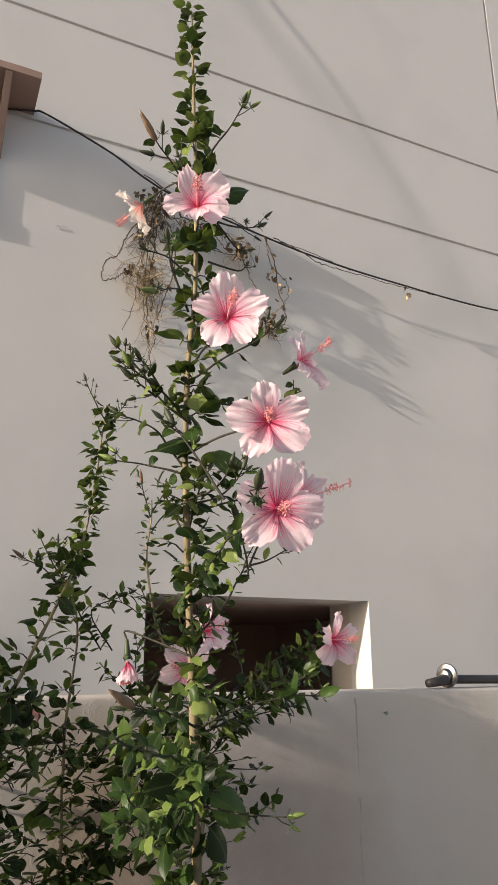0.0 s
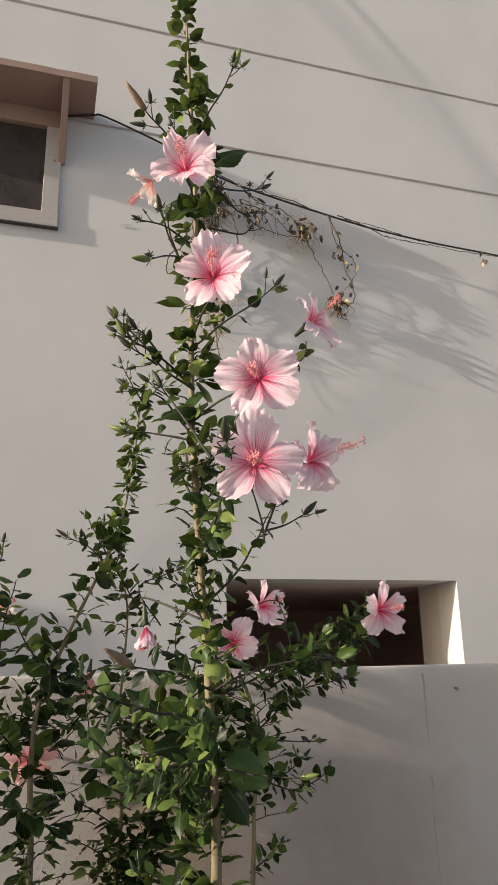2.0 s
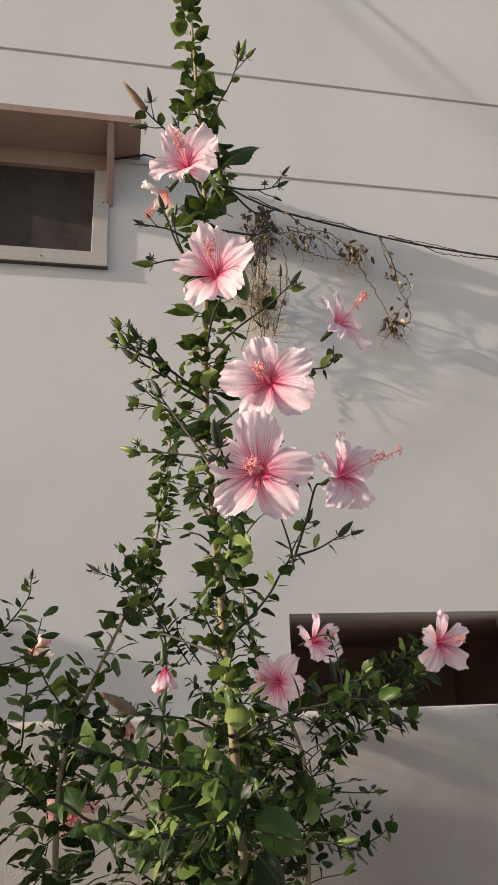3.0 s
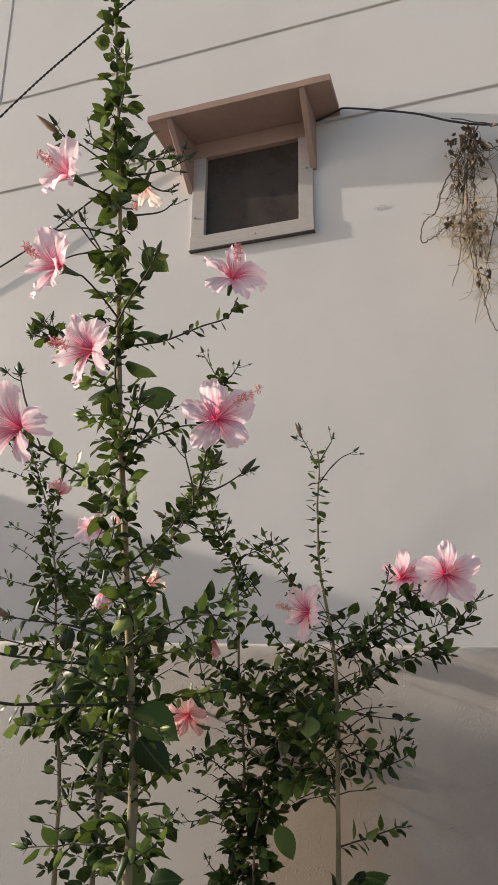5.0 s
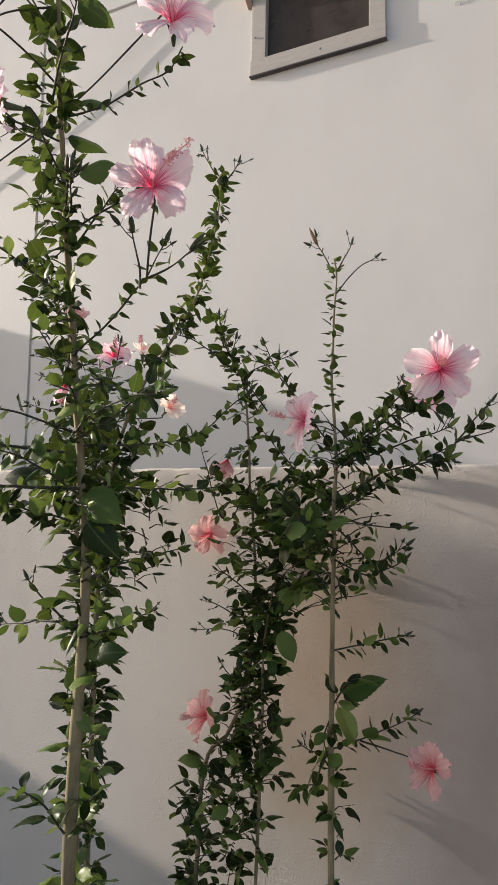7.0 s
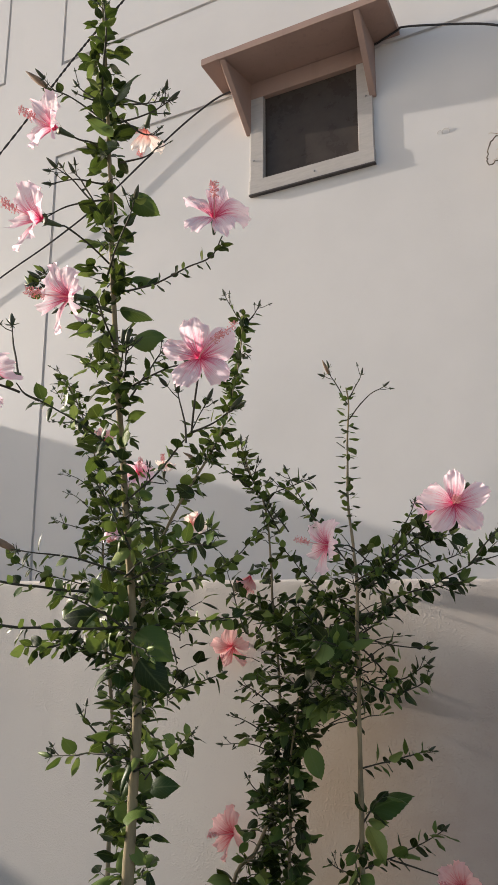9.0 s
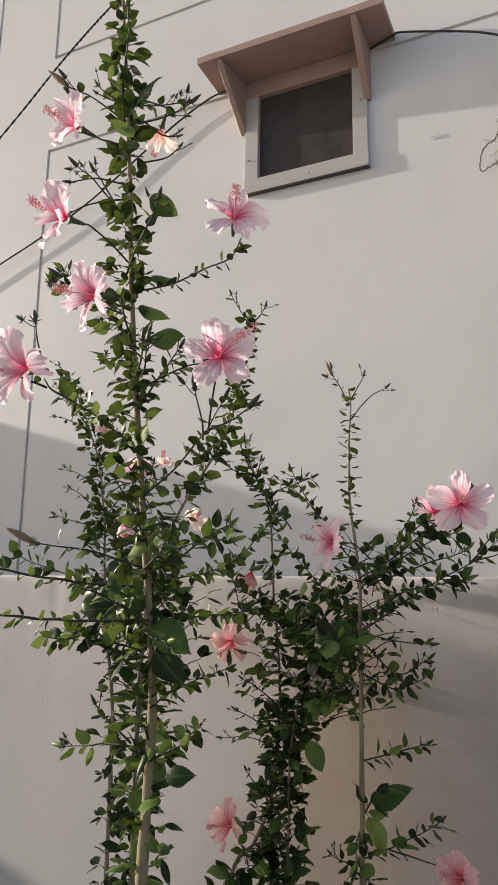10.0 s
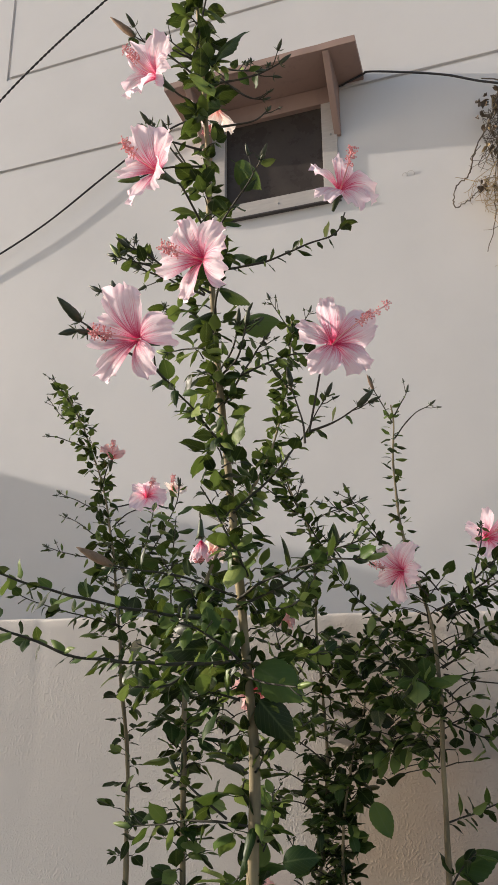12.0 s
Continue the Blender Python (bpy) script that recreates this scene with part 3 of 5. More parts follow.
dead_leaves((1.88, -0.1, 3.95), (0.05, 0.02, 0.14), 14, 0.04)
dead_leaves((1.0, -0.1, 4.36), (0.07, 0.03, 0.05), 26, 0.05)
dead_leaves((1.25, -0.1, 4.28), (0.13, 0.02, 0.05), 26, 0.042)
dead_leaves((2.98, -0.11, 4.12), (0.02, 0.015, 0.03), 4, 0.04)
tagged(climber, "dried brown climbing plant tangled on the service cable", "climber")

# ---- pipe with a flange lying on the boundary wall ----
pipe = new("metal_pipe")
pipe.location = (1.66, -1.86, TOP_Z)
bpy.context.view_layer.update()
bm = bmesh.new()
tube(bm, [Vector((1.65, -1.87, TOP_Z + 0.03)), Vector((2.1, -1.86, TOP_Z + 0.025)), Vector((3.0, -1.845, TOP_Z + 0.022))], 0.0155, 0.0155, 14)
part("tube", bm, IRON, pipe, "dark painted tube", True)
bm = bmesh.new()
bmesh.ops.create_cone(bm, cap_ends=True, segments=26, radius1=0.04, radius2=0.043, depth=0.006, matrix=pose(1.64, -1.872, TOP_Z + 0.043, 0, 90, 22))
bmesh.ops.create_cone(bm, cap_ends=True, segments=20, radius1=0.02, radius2=0.026, depth=0.02, matrix=pose(1.629, -1.876, TOP_Z + 0.043, 0, 90, 22))
bmesh.ops.bevel(bm, geom=list(bm.edges), offset=0.0015, segments=1, affect="EDGES")
part("flange", bm, STEEL, pipe, "dull chrome round flange", True)
bm = bmesh.new()
tube(bm, [Vector((1.625, -1.88, TOP_Z + 0.03)), Vector((1.585, -1.89, TOP_Z + 0.024)), Vector((1.535, -1.895, TOP_Z + 0.018))], 0.019, 0.014, 12)
part("stub", bm, IRON, pipe, "", True)
tagged(pipe, "dark metal pipe with a chrome flange lying on the boundary wall", "pipe")


# ---- hibiscus ----
def leaf_mesh(seed, wide, tooth, curl, n_rows=10):
    """An ovate leaf along x, one long with its petiole, folded on the midrib and drooping at the tip."""
    rnd = random.Random(seed)
    bm = bmesh.new()
    uvl = bm.loops.layers.uv.new("UVMap")
    fold, bend, twist = rnd.uniform(0.15, 0.8), curl * rnd.uniform(-0.1, 1.3), rnd.uniform(-0.5, 0.5)
    wave, swing, peak = rnd.uniform(0, 6), rnd.uniform(-0.1, 0.1), rnd.uniform(0.8, 1.0)
    rows, uvs = [], {}
    for i in range(n_rows + 1):
        s = i / n_rows
        w = 0.5 * wide * (math.sin(math.pi * s ** peak) ** 0.75) * (1.12 - 0.35 * s) if 0 < i < n_rows else 0.0
        w *= 1 + (tooth if i % 2 else -tooth) * (s > 0.35)
        if i == 0:
            w = 0.012
        x = 0.14 + 0.86 * s
        row = []
        for k, side in enumerate((-1, -0.55, 0, 0.55, 1)):
            if i == n_rows and k != 2:
                row.append(None)
                continue
            y = side * w
            z = -bend * s * s + abs(y) * fold - 1.3 * y * y / wide + y * twist * s + 0.02 * math.sin(s * 9 + wave + side * 2) * abs(side)
            v = bm.verts.new((x - 0.02 * abs(side) * s, y + swing * s * s, z))
            uvs[v] = (0.5 + side * w / wide, s)
            row.append(v)
        rows.append(row)
    for a, b in zip(rows, rows[1:]):
        for k in range(4):
            q = [v for v in (a[k], a[k + 1], b[k + 1], b[k]) if v is not None]
            if len(q) >= 3:
                bm.faces.new(q)
    # petiole
    q = [bm.verts.new(c) for c in ((0, -0.012, 0.0), (0, 0.012, 0.0), (0.15, 0.01, 0.004), (0.15, -0.01, 0.004))]
    r = [bm.verts.new((v.co.x, 0, v.co.z - 0.016)) for v in (q[0], q[3])]
    bm.faces.new(q)
    bm.faces.new([q[0], q[3], r[1], r[0]])
    bm.faces.new([q[1], r[0], r[1], q[2]])
    for v in q + r:
        uvs[v] = (0.5, 0.0)
    for f in bm.faces:
        for lp in f.loops:
            lp[uvl].uv = uvs[lp.vert]
    return mesh_of("leaf", bm, LEAF, True)


LEAVES = [leaf_mesh(100 + k, (0.36, 0.46, 0.57, 0.67)[k % 4], (0.0, 0.02, 0.035)[k % 3], (0.15, 0.35, 0.6)[k % 3]) for k in range(16)]
BROAD = [leaf_mesh(300 + k, (0.6, 0.74)[k % 2], 0.025, (0.2, 0.45)[k % 2], 18) for k in range(6)]
SHED = {}                # leaves past the first 300 of a plant, joined


def plant(name, base, label, seed):
    ob = new(name)
    ob.location = base
    bpy.context.view_layer.update()
    tagged(ob, label, "shrub", "hibiscus shrubs along the wall")
    SHED[ob.name] = [ob, random.Random(seed), 0, []]
    return ob


def stem(pl, pts, r0, r1):
    line = spline(pts, 7)
    bm = tube(bmesh.new(), [q + 0.003 * noise.noise_vector(q * 9) for q in line], r0, r1, 9, 0.3, 0.65)
    return part("stem", bm, BARK, pl, "", True)


def place_leaf(pl, at, way, up, size):
    if at.y > WALL_Y - 0.062:
        return
    rec = SHED[pl.name]
    rnd = rec[1]
    way = way.normalized()
    side = up.cross(way)
    if side.length < 1e-3:
        side = Vector((1, 0.2, 0)).cross(way)
    side.normalize()
    nrm = way.cross(side)
    m = Matrix((way, side, nrm)).transposed().to_4x4()
    m = Matrix.Translation(at) @ m @ pose(0, 0, 0, rnd.uniform(-35, 35)) @ Matrix.Diagonal((size, size * rnd.uniform(0.85, 1.15), size, 1))
    broad = size > 0.05 and rnd.random() < 0.35
    me = rnd.choice(BROAD if broad else LEAVES)
    if rec[2] < 300:
        rec[2] += 1
        ob = new("leaf", me)
        ob.parent = pl
        ob.matrix_parent_inverse = Matrix.Translation(pl.location).inverted()
        ob.matrix_basis = m
    else:
        rec[3].append((me, m))


def leaf_way(rnd, along, turn, open_angle, droop):
    u = along.cross(Vector((0.2, 0.3, 0.93))).normalized()
    w = along.cross(u)
    out = math.cos(turn) * u + math.sin(turn) * w
    v = math.cos(open_angle) * along + math.sin(open_angle) * out
    return v + Vector((0, 0, -droop))


def foliage(pl, pts, size=0.04, step=0.01, reach=0.0):
    """Leaves along a line, on short side shoots of up to reach."""
    rnd = SHED[pl.name][1]
    size, step = size * 1.04, step * 0.7
    line = spline(pts, 10)
    turn, need = rnd.uniform(0, 6), 0.0
    for a, b in zip(line, line[1:]):
        seg = (b - a).length
        need += seg
        along = (b - a).normalized()
        while need > 0:
            bunch = 1 if reach < 0.012 else rnd.choice((2, 3, 4))
            need -= step * bunch * rnd.uniform(0.6, 1.4)
            turn += 2.4 + rnd.uniform(-0.5, 0.5)
            at = a.lerp(b, rnd.random())
            way = leaf_way(rnd, along, turn, rnd.uniform(0.7, 1.4), rnd.uniform(-0.1, 0.5))
            off = Vector((way.x, way.y, abs(way.z) * 0.5 + 0.15)).normalized() * reach * rnd.uniform(0.25, 1.0)
            if off.length > 0.012:
                tip = at + off
                bm = tube(bmesh.new(), [at, at + off * 0.5 + Vector((0, 0, 0.004)), tip], 0.0016, 0.0009, 4)
                EXTRA.setdefault(pl.name, []).append(bm)
            for k in range(bunch):
                spot = at + off * (1 - 0.3 * k / bunch * rnd.random())
                w2 = way if k == 0 else leaf_way(rnd, off.normalized() if off.length > 1e-4 else along, turn + k * 2.4, rnd.uniform(0.5, 1.4), rnd.uniform(-0.2, 0.4))
                place_leaf(pl, spot, w2, along + Vector((0, 0, 0.8)), size * rnd.uniform(0.55, 1.2))


EXTRA = {}


def broad_leaf(pl, base, tip):
    """One large leaf from its foot to its tip."""
    rnd = SHED[pl.name][1]
    a, b = Vector(base), Vector(tip)
    way = (b - a).normalized()
    side = way.cross(Vector((rnd.uniform(-0.5, 0.1), -1, rnd.uniform(0.2, 0.8)))).normalized()
    m = Matrix((way, -side, way.cross(-side))).transposed().to_4x4()
    ob = new("leaf", rnd.choice(BROAD))
    ob.parent = pl
    ob.matrix_parent_inverse = Matrix.Translation(pl.location).inverted()
    ob.matrix_basis = Matrix.Translation(a) @ m @ Matrix.Diagonal(((b - a).length, (b - a).length * 0.9, (b - a).length, 1))


def bud_parts(pl, at, way, size, mat):
    """A closed bud with its star of bracts, under the plant."""
    rnd = SHED[pl.name][1]
    way = way.normalized()
    rot = way.to_track_quat("Z", "X").to_matrix().to_4x4()
    m = Matrix.Translation(at) @ rot
    bm = bmesh.new()
    prof = ((0, 0.07), (0.12, 0.12), (0.35, 0.15), (0.6, 0.13), (0.85, 0.07), (1.0, 0.012))
    size *= 1.25
    slim = 0.75 if mat is BUD_OLD else 1.0
    last = None
    for s, r in prof:
        r *= slim
        ring = [bm.verts.new(m @ Vector((size * r * math.cos(a + s * 1.2) * (1 + 0.1 * (k % 2)), size * r * math.sin(a + s * 1.2) * (1 + 0.1 * (k % 2)), size * s))) for k, a in ((k, 2 * math.pi * k / 8) for k in range(8))]
        if last:
            for k in range(8):
                bm.faces.new([last[k], last[(k + 1) % 8], ring[(k + 1) % 8], ring[k]])
        last = ring
    bm.faces.new(last)
    bud = part("bud", bm, mat, pl, "", True)
    bm = bmesh.new()
    for k in range(6):
        a = 2 * math.pi * k / 6 + rnd.random() * 0.5
        o = Vector((math.cos(a), math.sin(a), 0))
        t = Vector((-o.y, o.x, 0)) * 0.0013
        ln = min(0.014, size * 0.5)
        q = [bm.verts.new(m @ c) for c in (o * 0.001 - t, o * 0.001 + t, o * ln * 0.7 + Vector((0, 0, ln * 0.25)) + t * 0.7, o * ln + Vector((0, 0, ln * rnd.uniform(0.2, 0.7))), o * ln * 0.7 + Vector((0, 0, ln * 0.25)) - t * 0.7)]
        bm.faces.new(q)
    part("bract_star", bm, CALYX, bud)


def twig(pl, pts, size=0.03, step=0.02, bud=0.0, r=0.0022, old=False, fresh=False):
    rnd = SHED[pl.name][1]
    size, step = size * 1.06, step * 0.8
    line = [q + 0.0025 * noise.noise_vector(q * 23) for q in spline(pts, 7)]
    bm = tube(bmesh.new(), line, r, 0.0011, 6, 0.2)
    part("branch", bm, TWIG, pl, "", True)
    if step:
        turn, need = rnd.uniform(0, 6), -0.01
        for a, b in zip(line, line[1:]):
            need += (b - a).length
            along = (b - a).normalized()
            while need > 0:
                need -= step * rnd.uniform(0.7, 1.3)
                turn += 2.4 + rnd.uniform(-0.4, 0.4)
                place_leaf(pl, a.lerp(b, rnd.random()), leaf_way(rnd, along, turn, rnd.uniform(0.6, 1.2), rnd.uniform(-0.1, 0.3)), along + Vector((0, 0, 0.7)), size * rnd.uniform(0.65, 1.25))
    if bud:
        for k in range(rnd.choice((1, 2, 2, 3)) if bud > 0.012 else 0):
            a = line[max(0, len(line) - 3 - 2 * k)]
            along = (line[-1] - line[-3]).normalized()
            d = leaf_way(rnd, along, rnd.uniform(0, 6.3), rnd.uniform(0.5, 0.95), -0.15).normalized() * rnd.uniform(0.018, 0.034)
            stalk = [a, a + d * 0.5 - Vector((0, 0, 0.002)), a + d]
            part("branch", tube(bmesh.new(), stalk, 0.0011, 0.0008, 5), TWIG, pl, "", True)
            bud_parts(pl, a + d, d, bud * rnd.uniform(0.4, 0.75), BUD_FRESH if fresh and rnd.random() < 0.5 else BUD)
        bud_parts(pl, line[-1], line[-1] - line[-3] + Vector((0, 0, 0.004)), bud, BUD_OLD if old else BUD_FRESH if fresh else BUD)


def flower(pl, at, face, size=0.05, seed=1, openness=1.0, coral=False, cream=False, spin=0.0, droop=0.0, stalk=None, lean=(0, 0, 0)):
    """A hibiscus bloom: five ruffled petals, a calyx and a long column with stamens. at is its throat, face the way it looks."""
    rnd = random.Random(seed)
    size *= 1.05
    face = Vector(face).normalized()
    m = Matrix.Translation(at) @ face.to_track_quat("Z", "Y").to_matrix().to_4x4() @ pose(0, 0, 0, 0, 0, spin)
    mat = PETAL_CORAL if coral else PETAL_CREAM if cream else PETAL
    bm = bmesh.new()
    tube(bm, [m @ Vector((0, 0, z)) for z in (-0.036, -0.026, -0.014, -0.004)], 0.0028, 0.0068, 8)
    for k in range(5):
        a = 2 * math.pi * k / 5
        o, t = Vector((math.cos(a), math.sin(a), 0)), Vector((-math.sin(a), math.cos(a), 0)) * 0.004
        bm.faces.new([bm.verts.new(m @ q) for q in (o * 0.006 - t - Vector((0, 0, 0.008)), o * 0.006 + t - Vector((0, 0, 0.008)), o * 0.0115 + Vector((0, 0, -0.0005)))])
    head = part("flower", bm, CALYX, pl, "coral-pink hibiscus flower" if coral else "fading cream-pink hibiscus flower" if cream else "pale pink hibiscus flower", True)
    up = m.to_3x3().inverted() @ Vector((0, 0, 1))
    if stalk:
        foot, back = Vector(stalk), m @ Vector((0, 0, -0.035))
        line = spline([foot, foot.lerp(back, 0.45) + Vector((0, 0, 0.008)), m @ Vector((0, 0, -0.05)), back], 6)
        part("branch", tube(bmesh.new(), line, 0.0021, 0.0016, 6), TWIG, pl, "", True)
    for k in range(5):
        a0 = 2 * math.pi * k / 5 + rnd.uniform(-0.1, 0.1)
        ln = size * rnd.uniform(1.0, 1.14)
        wd = ln * rnd.uniform(0.6, 0.78)
        base, end = min(1.5, rnd.uniform(0.95, 1.1) / max(openness, 0.2)), rnd.uniform(-0.4, 0.3) + (1 - openness) * 1.3
        ph = [rnd.uniform(0, 6.3) for _ in range(6)]
        roll, cup, side = rnd.uniform(0.15, 0.42), rnd.uniform(-0.4, 0.3), rnd.uniform(-0.12, 0.12)
        bm = bmesh.new()
        uvl = bm.loops.layers.uv.new("UVMap")
        rows, uvs = [], {}
        NI, NJ = 13, 22
        rad, hh = 0.002, 0.0
        for i in range(NI + 1):
            s = i / NI
            ang = base * (1 - s) ** 1.7 + end * s ** 1.2
            if i:
                rad += ln / NI * math.cos(ang)
                hh += ln / NI * math.sin(ang)
            w = 0.5 * wd * (0.15 + 0.85 * math.sin(min(1.0, s / 0.74) * math.pi / 2) ** 1.35)
            row = []
            for j in range(NJ + 1):
                q = 2 * j / NJ - 1
                ridge = 0.011 * math.sin(q * 12 + ph[0]) + 0.006 * math.sin(q * 21 + ph[1])
                crimp = max(0.0, (s - 0.55) / 0.45) ** 2 * (0.085 * math.sin(q * 6.5 + ph[2]) + 0.045 * math.sin(q * 15 + ph[3]))
                sway = 0.05 * math.sin(q * 2.6 + ph[4]) * s * s
                notch = (0.022 * math.sin(q * 16 + ph[5]) + 0.018 * math.sin(q * 27 + ph[1])) * s ** 7
                c = Vector((rad - ln * 0.27 * abs(q) ** 2.3 * s ** 3 + notch * size,
                            q * w + side * ln * s * s,
                            hh + size * (ridge * s + crimp + sway) + roll * q * w + cup * q * q * w + 0.0007 * k))
                c = pose(0, 0, 0, 0, 0, math.degrees(a0)) @ c
                c -= up * droop * size * s * s
                v = bm.verts.new(m @ c)
                uvs[v] = (0.5 + 0.5 * q + k, s)
                row.append(v)
            rows.append(row)
        for a, b in zip(rows, rows[1:]):
            for j in range(NJ):
                f = bm.faces.new([a[j], a[j + 1], b[j + 1], b[j]])
                for lp in f.loops:
                    lp[uvl].uv = uvs[lp.vert]
        part("petal", bm, mat, head, "", True)
    bm = bmesh.new()
    bend = rnd.uniform(-0.006, 0.006)
    col = [m @ (Vector((bend * s * s, bend * s, size * 1.25 * s)) + up * 0.004 * s * s) + Vector(lean) * s * s for s in (0, 0.2, 0.4, 0.6, 0.8, 1.0)]
    tube(bm, col, 0.0016, 0.0008, 7)
    part("stamen_column", bm, POLLEN, head, "", True)
    bm = bmesh.new()
    for k in range(70):
        s = rnd.uniform(0.5, 1.0) ** 0.7
        s = min(s, 0.99)
        i = min(4, int(s * 5))
        c = col[i].lerp(col[i + 1], s * 5 - i)
        d = Vector((rnd.gauss(0, 1), rnd.gauss(0, 1), rnd.gauss(0, 1)))
        d = (d - d.dot(face) * face * 0.8).normalized()
        e = c + d * rnd.uniform(0.004, 0.0095)
        tube(bm, [c, e], 0.0004, 0.0004, 3)
        bmesh.ops.create_icosphere(bm, subdivisions=1, radius=0.0012, matrix=Matrix.Translation(e))
    tagged(part("pollen", bm, ANTHER, head), kind="stuff")
    return head


A = plant('hibiscus_shrub', (0.315, -2.86, GROUND), 'tall slender hibiscus shrub with pale pink flowers, rooted in the earth', 3)
stem(A, [(0.31, -2.855, GROUND - 0.03), (0.313, -2.852, 0.8), (0.323, -2.853, 1.12), (0.305, -2.87, 1.4), (0.272, -2.895, 1.82), (0.271, -2.93, 2.15), (0.255, -2.95, 2.45), (0.239, -2.96, 2.705)], 0.0132, 0.0019)
foliage(A, [(0.32, -2.825, 0.55), (0.327, -2.83, 1.15), (0.312, -2.84, 1.42)], size=0.045, step=0.016, reach=0.03)
foliage(A, [(0.307, -2.88, 1.42), (0.272, -2.895, 1.82), (0.271, -2.93, 2.08)], size=0.036, step=0.012, reach=0.03)
foliage(A, [(0.271, -2.93, 2.08), (0.255, -2.95, 2.42)], size=0.036, step=0.0062, reach=0.024)
foliage(A, [(0.272, -2.925, 1.9), (0.271, -2.935, 2.1), (0.256, -2.95, 2.45)], size=0.046, step=0.011, reach=0.022)
foliage(A, [(0.255, -2.95, 2.42), (0.24, -2.96, 2.62), (0.236, -2.96, 2.72)], size=0.034, step=0.0068, reach=0.006)
twig(A, [(0.29, -2.91, 1.9), (0.366, -2.9, 1.905), (0.43, -2.9, 1.922), (0.486, -2.89, 1.943), (0.498, -2.875, 1.986)], size=0.026, step=0.014)
twig(A, [(0.292, -2.89, 1.702), (0.351, -2.89, 1.725), (0.404, -2.885, 1.739), (0.441, -2.865, 1.743)], size=0.026, step=0.011)
twig(A, [(0.299, -2.88, 1.488), (0.357, -2.86, 1.546), (0.402, -2.84, 1.607), (0.418, -2.83, 1.637), (0.444, -2.83, 1.682)], size=0.028, step=0.012, bud=0.022)
twig(A, [(0.413, -2.83, 1.623), (0.459, -2.83, 1.637), (0.496, -2.83, 1.657)], size=0.025, step=0.05, bud=0.03)
twig(A, [(0.413, -2.85, 1.599), (0.404, -2.85, 1.658), (0.393, -2.85, 1.699)], step=0, bud=0.03)
twig(A, [(0.298, -2.9, 1.577), (0.292, -2.98, 1.609), (0.284, -3.06, 1.63), (0.285, -3.11, 1.636)], size=0.03, step=0.008)
twig(A, [(0.283, -3.1, 1.636), (0.287, -3.14, 1.638), (0.295, -3.165, 1.647)], step=0)
twig(A, [(0.288, -3.15, 1.636), (0.261, -3.2, 1.649), (0.242, -3.25, 1.662)], size=0.03, step=0.05, bud=0.032)
twig(A, [(0.254, -3.12, 1.676), (0.217, -3.1, 1.739), (0.189, -3.08, 1.789)], step=0, bud=0.026)
twig(A, [(0.269, -2.93, 1.846), (0.217, -2.94, 1.875), (0.173, -2.95, 1.919), (0.132, -2.95, 1.955)], size=0.026, step=0.016, bud=0.022)
twig(A, [(0.206, -2.94, 1.882), (0.158, -2.95, 1.905)], size=0.02, step=0.03, bud=0.026)
twig(A, [(0.258, -2.93, 2.055), (0.216, -2.96, 2.121), (0.195, -3, 2.143)], size=0.02, step=0.04, bud=0.022)
twig(A, [(0.247, -2.93, 2.068), (0.222, -2.95, 2.128), (0.212, -2.97, 2.143)], size=0.02, step=0.05, bud=0.02)
twig(A, [(0.262, -2.95, 2.26), (0.215, -2.98, 2.3), (0.165, -3.01, 2.33)], size=0.025, step=0.03, bud=0.045, old=True)
twig(A, [(0.276, -2.95, 2.288), (0.235, -2.97, 2.317), (0.217, -2.98, 2.333)], step=0, bud=0.015)
twig(A, [(0.259, -2.95, 2.3), (0.218, -2.98, 2.315)], step=0, bud=0.012)
twig(A, [(0.299, -2.94, 2.25), (0.357, -2.93, 2.257), (0.404, -2.92, 2.278)], step=0, bud=0.022)
twig(A, [(0.299, -2.94, 2.257), (0.345, -2.93, 2.216), (0.372, -2.92, 2.211)], step=0, bud=0.013)
twig(A, [(0.295, -2.93, 2.166), (0.353, -2.93, 2.162), (0.379, -2.92, 2.186)], step=0, bud=0.013)
twig(A, [(0.255, -2.95, 2.317), (0.282, -2.98, 2.372), (0.307, -3.01, 2.415), (0.32, -3.03, 2.44)], size=0.025, step=0.05, bud=0.03, fresh=True)
twig(A, [(0.262, -2.94, 2.3), (0.3, -2.87, 2.34), (0.33, -2.82, 2.37)], size=0.028, step=0.02, bud=0.022)
twig(A, [(0.264, -2.92, 1.926), (0.317, -2.96, 1.964), (0.364, -2.99, 1.995), (0.392, -3.01, 2.017)], size=0.03, step=0.03, bud=0.022)
twig(A, [(0.262, -2.93, 2.128), (0.208, -2.96, 2.136), (0.163, -2.98, 2.128)], step=0, bud=0.016)
twig(A, [(0.262, -2.93, 2.094), (0.215, -2.98, 2.069), (0.18, -3, 2.043)], step=0, bud=0.03, fresh=True)
twig(A, [(0.27, -2.9, 1.863), (0.211, -2.95, 1.889), (0.162, -2.98, 1.902), (0.144, -2.99, 1.908)], size=0.03, step=0.014, bud=0.024, fresh=True)
twig(A, [(0.211, -2.95, 1.889), (0.181, -2.97, 1.918), (0.161, -2.99, 1.921)], size=0.02, step=0.04, bud=0.022)
twig(A, [(0.275, -2.89, 1.778), (0.23, -2.88, 1.838), (0.193, -2.87, 1.86), (0.161, -2.86, 1.87)], size=0.035, step=0.02, bud=0.02)
twig(A, [(0.275, -2.89, 1.768), (0.222, -2.87, 1.782), (0.164, -2.845, 1.792)], size=0.03, step=0.025, bud=0.026, fresh=True)
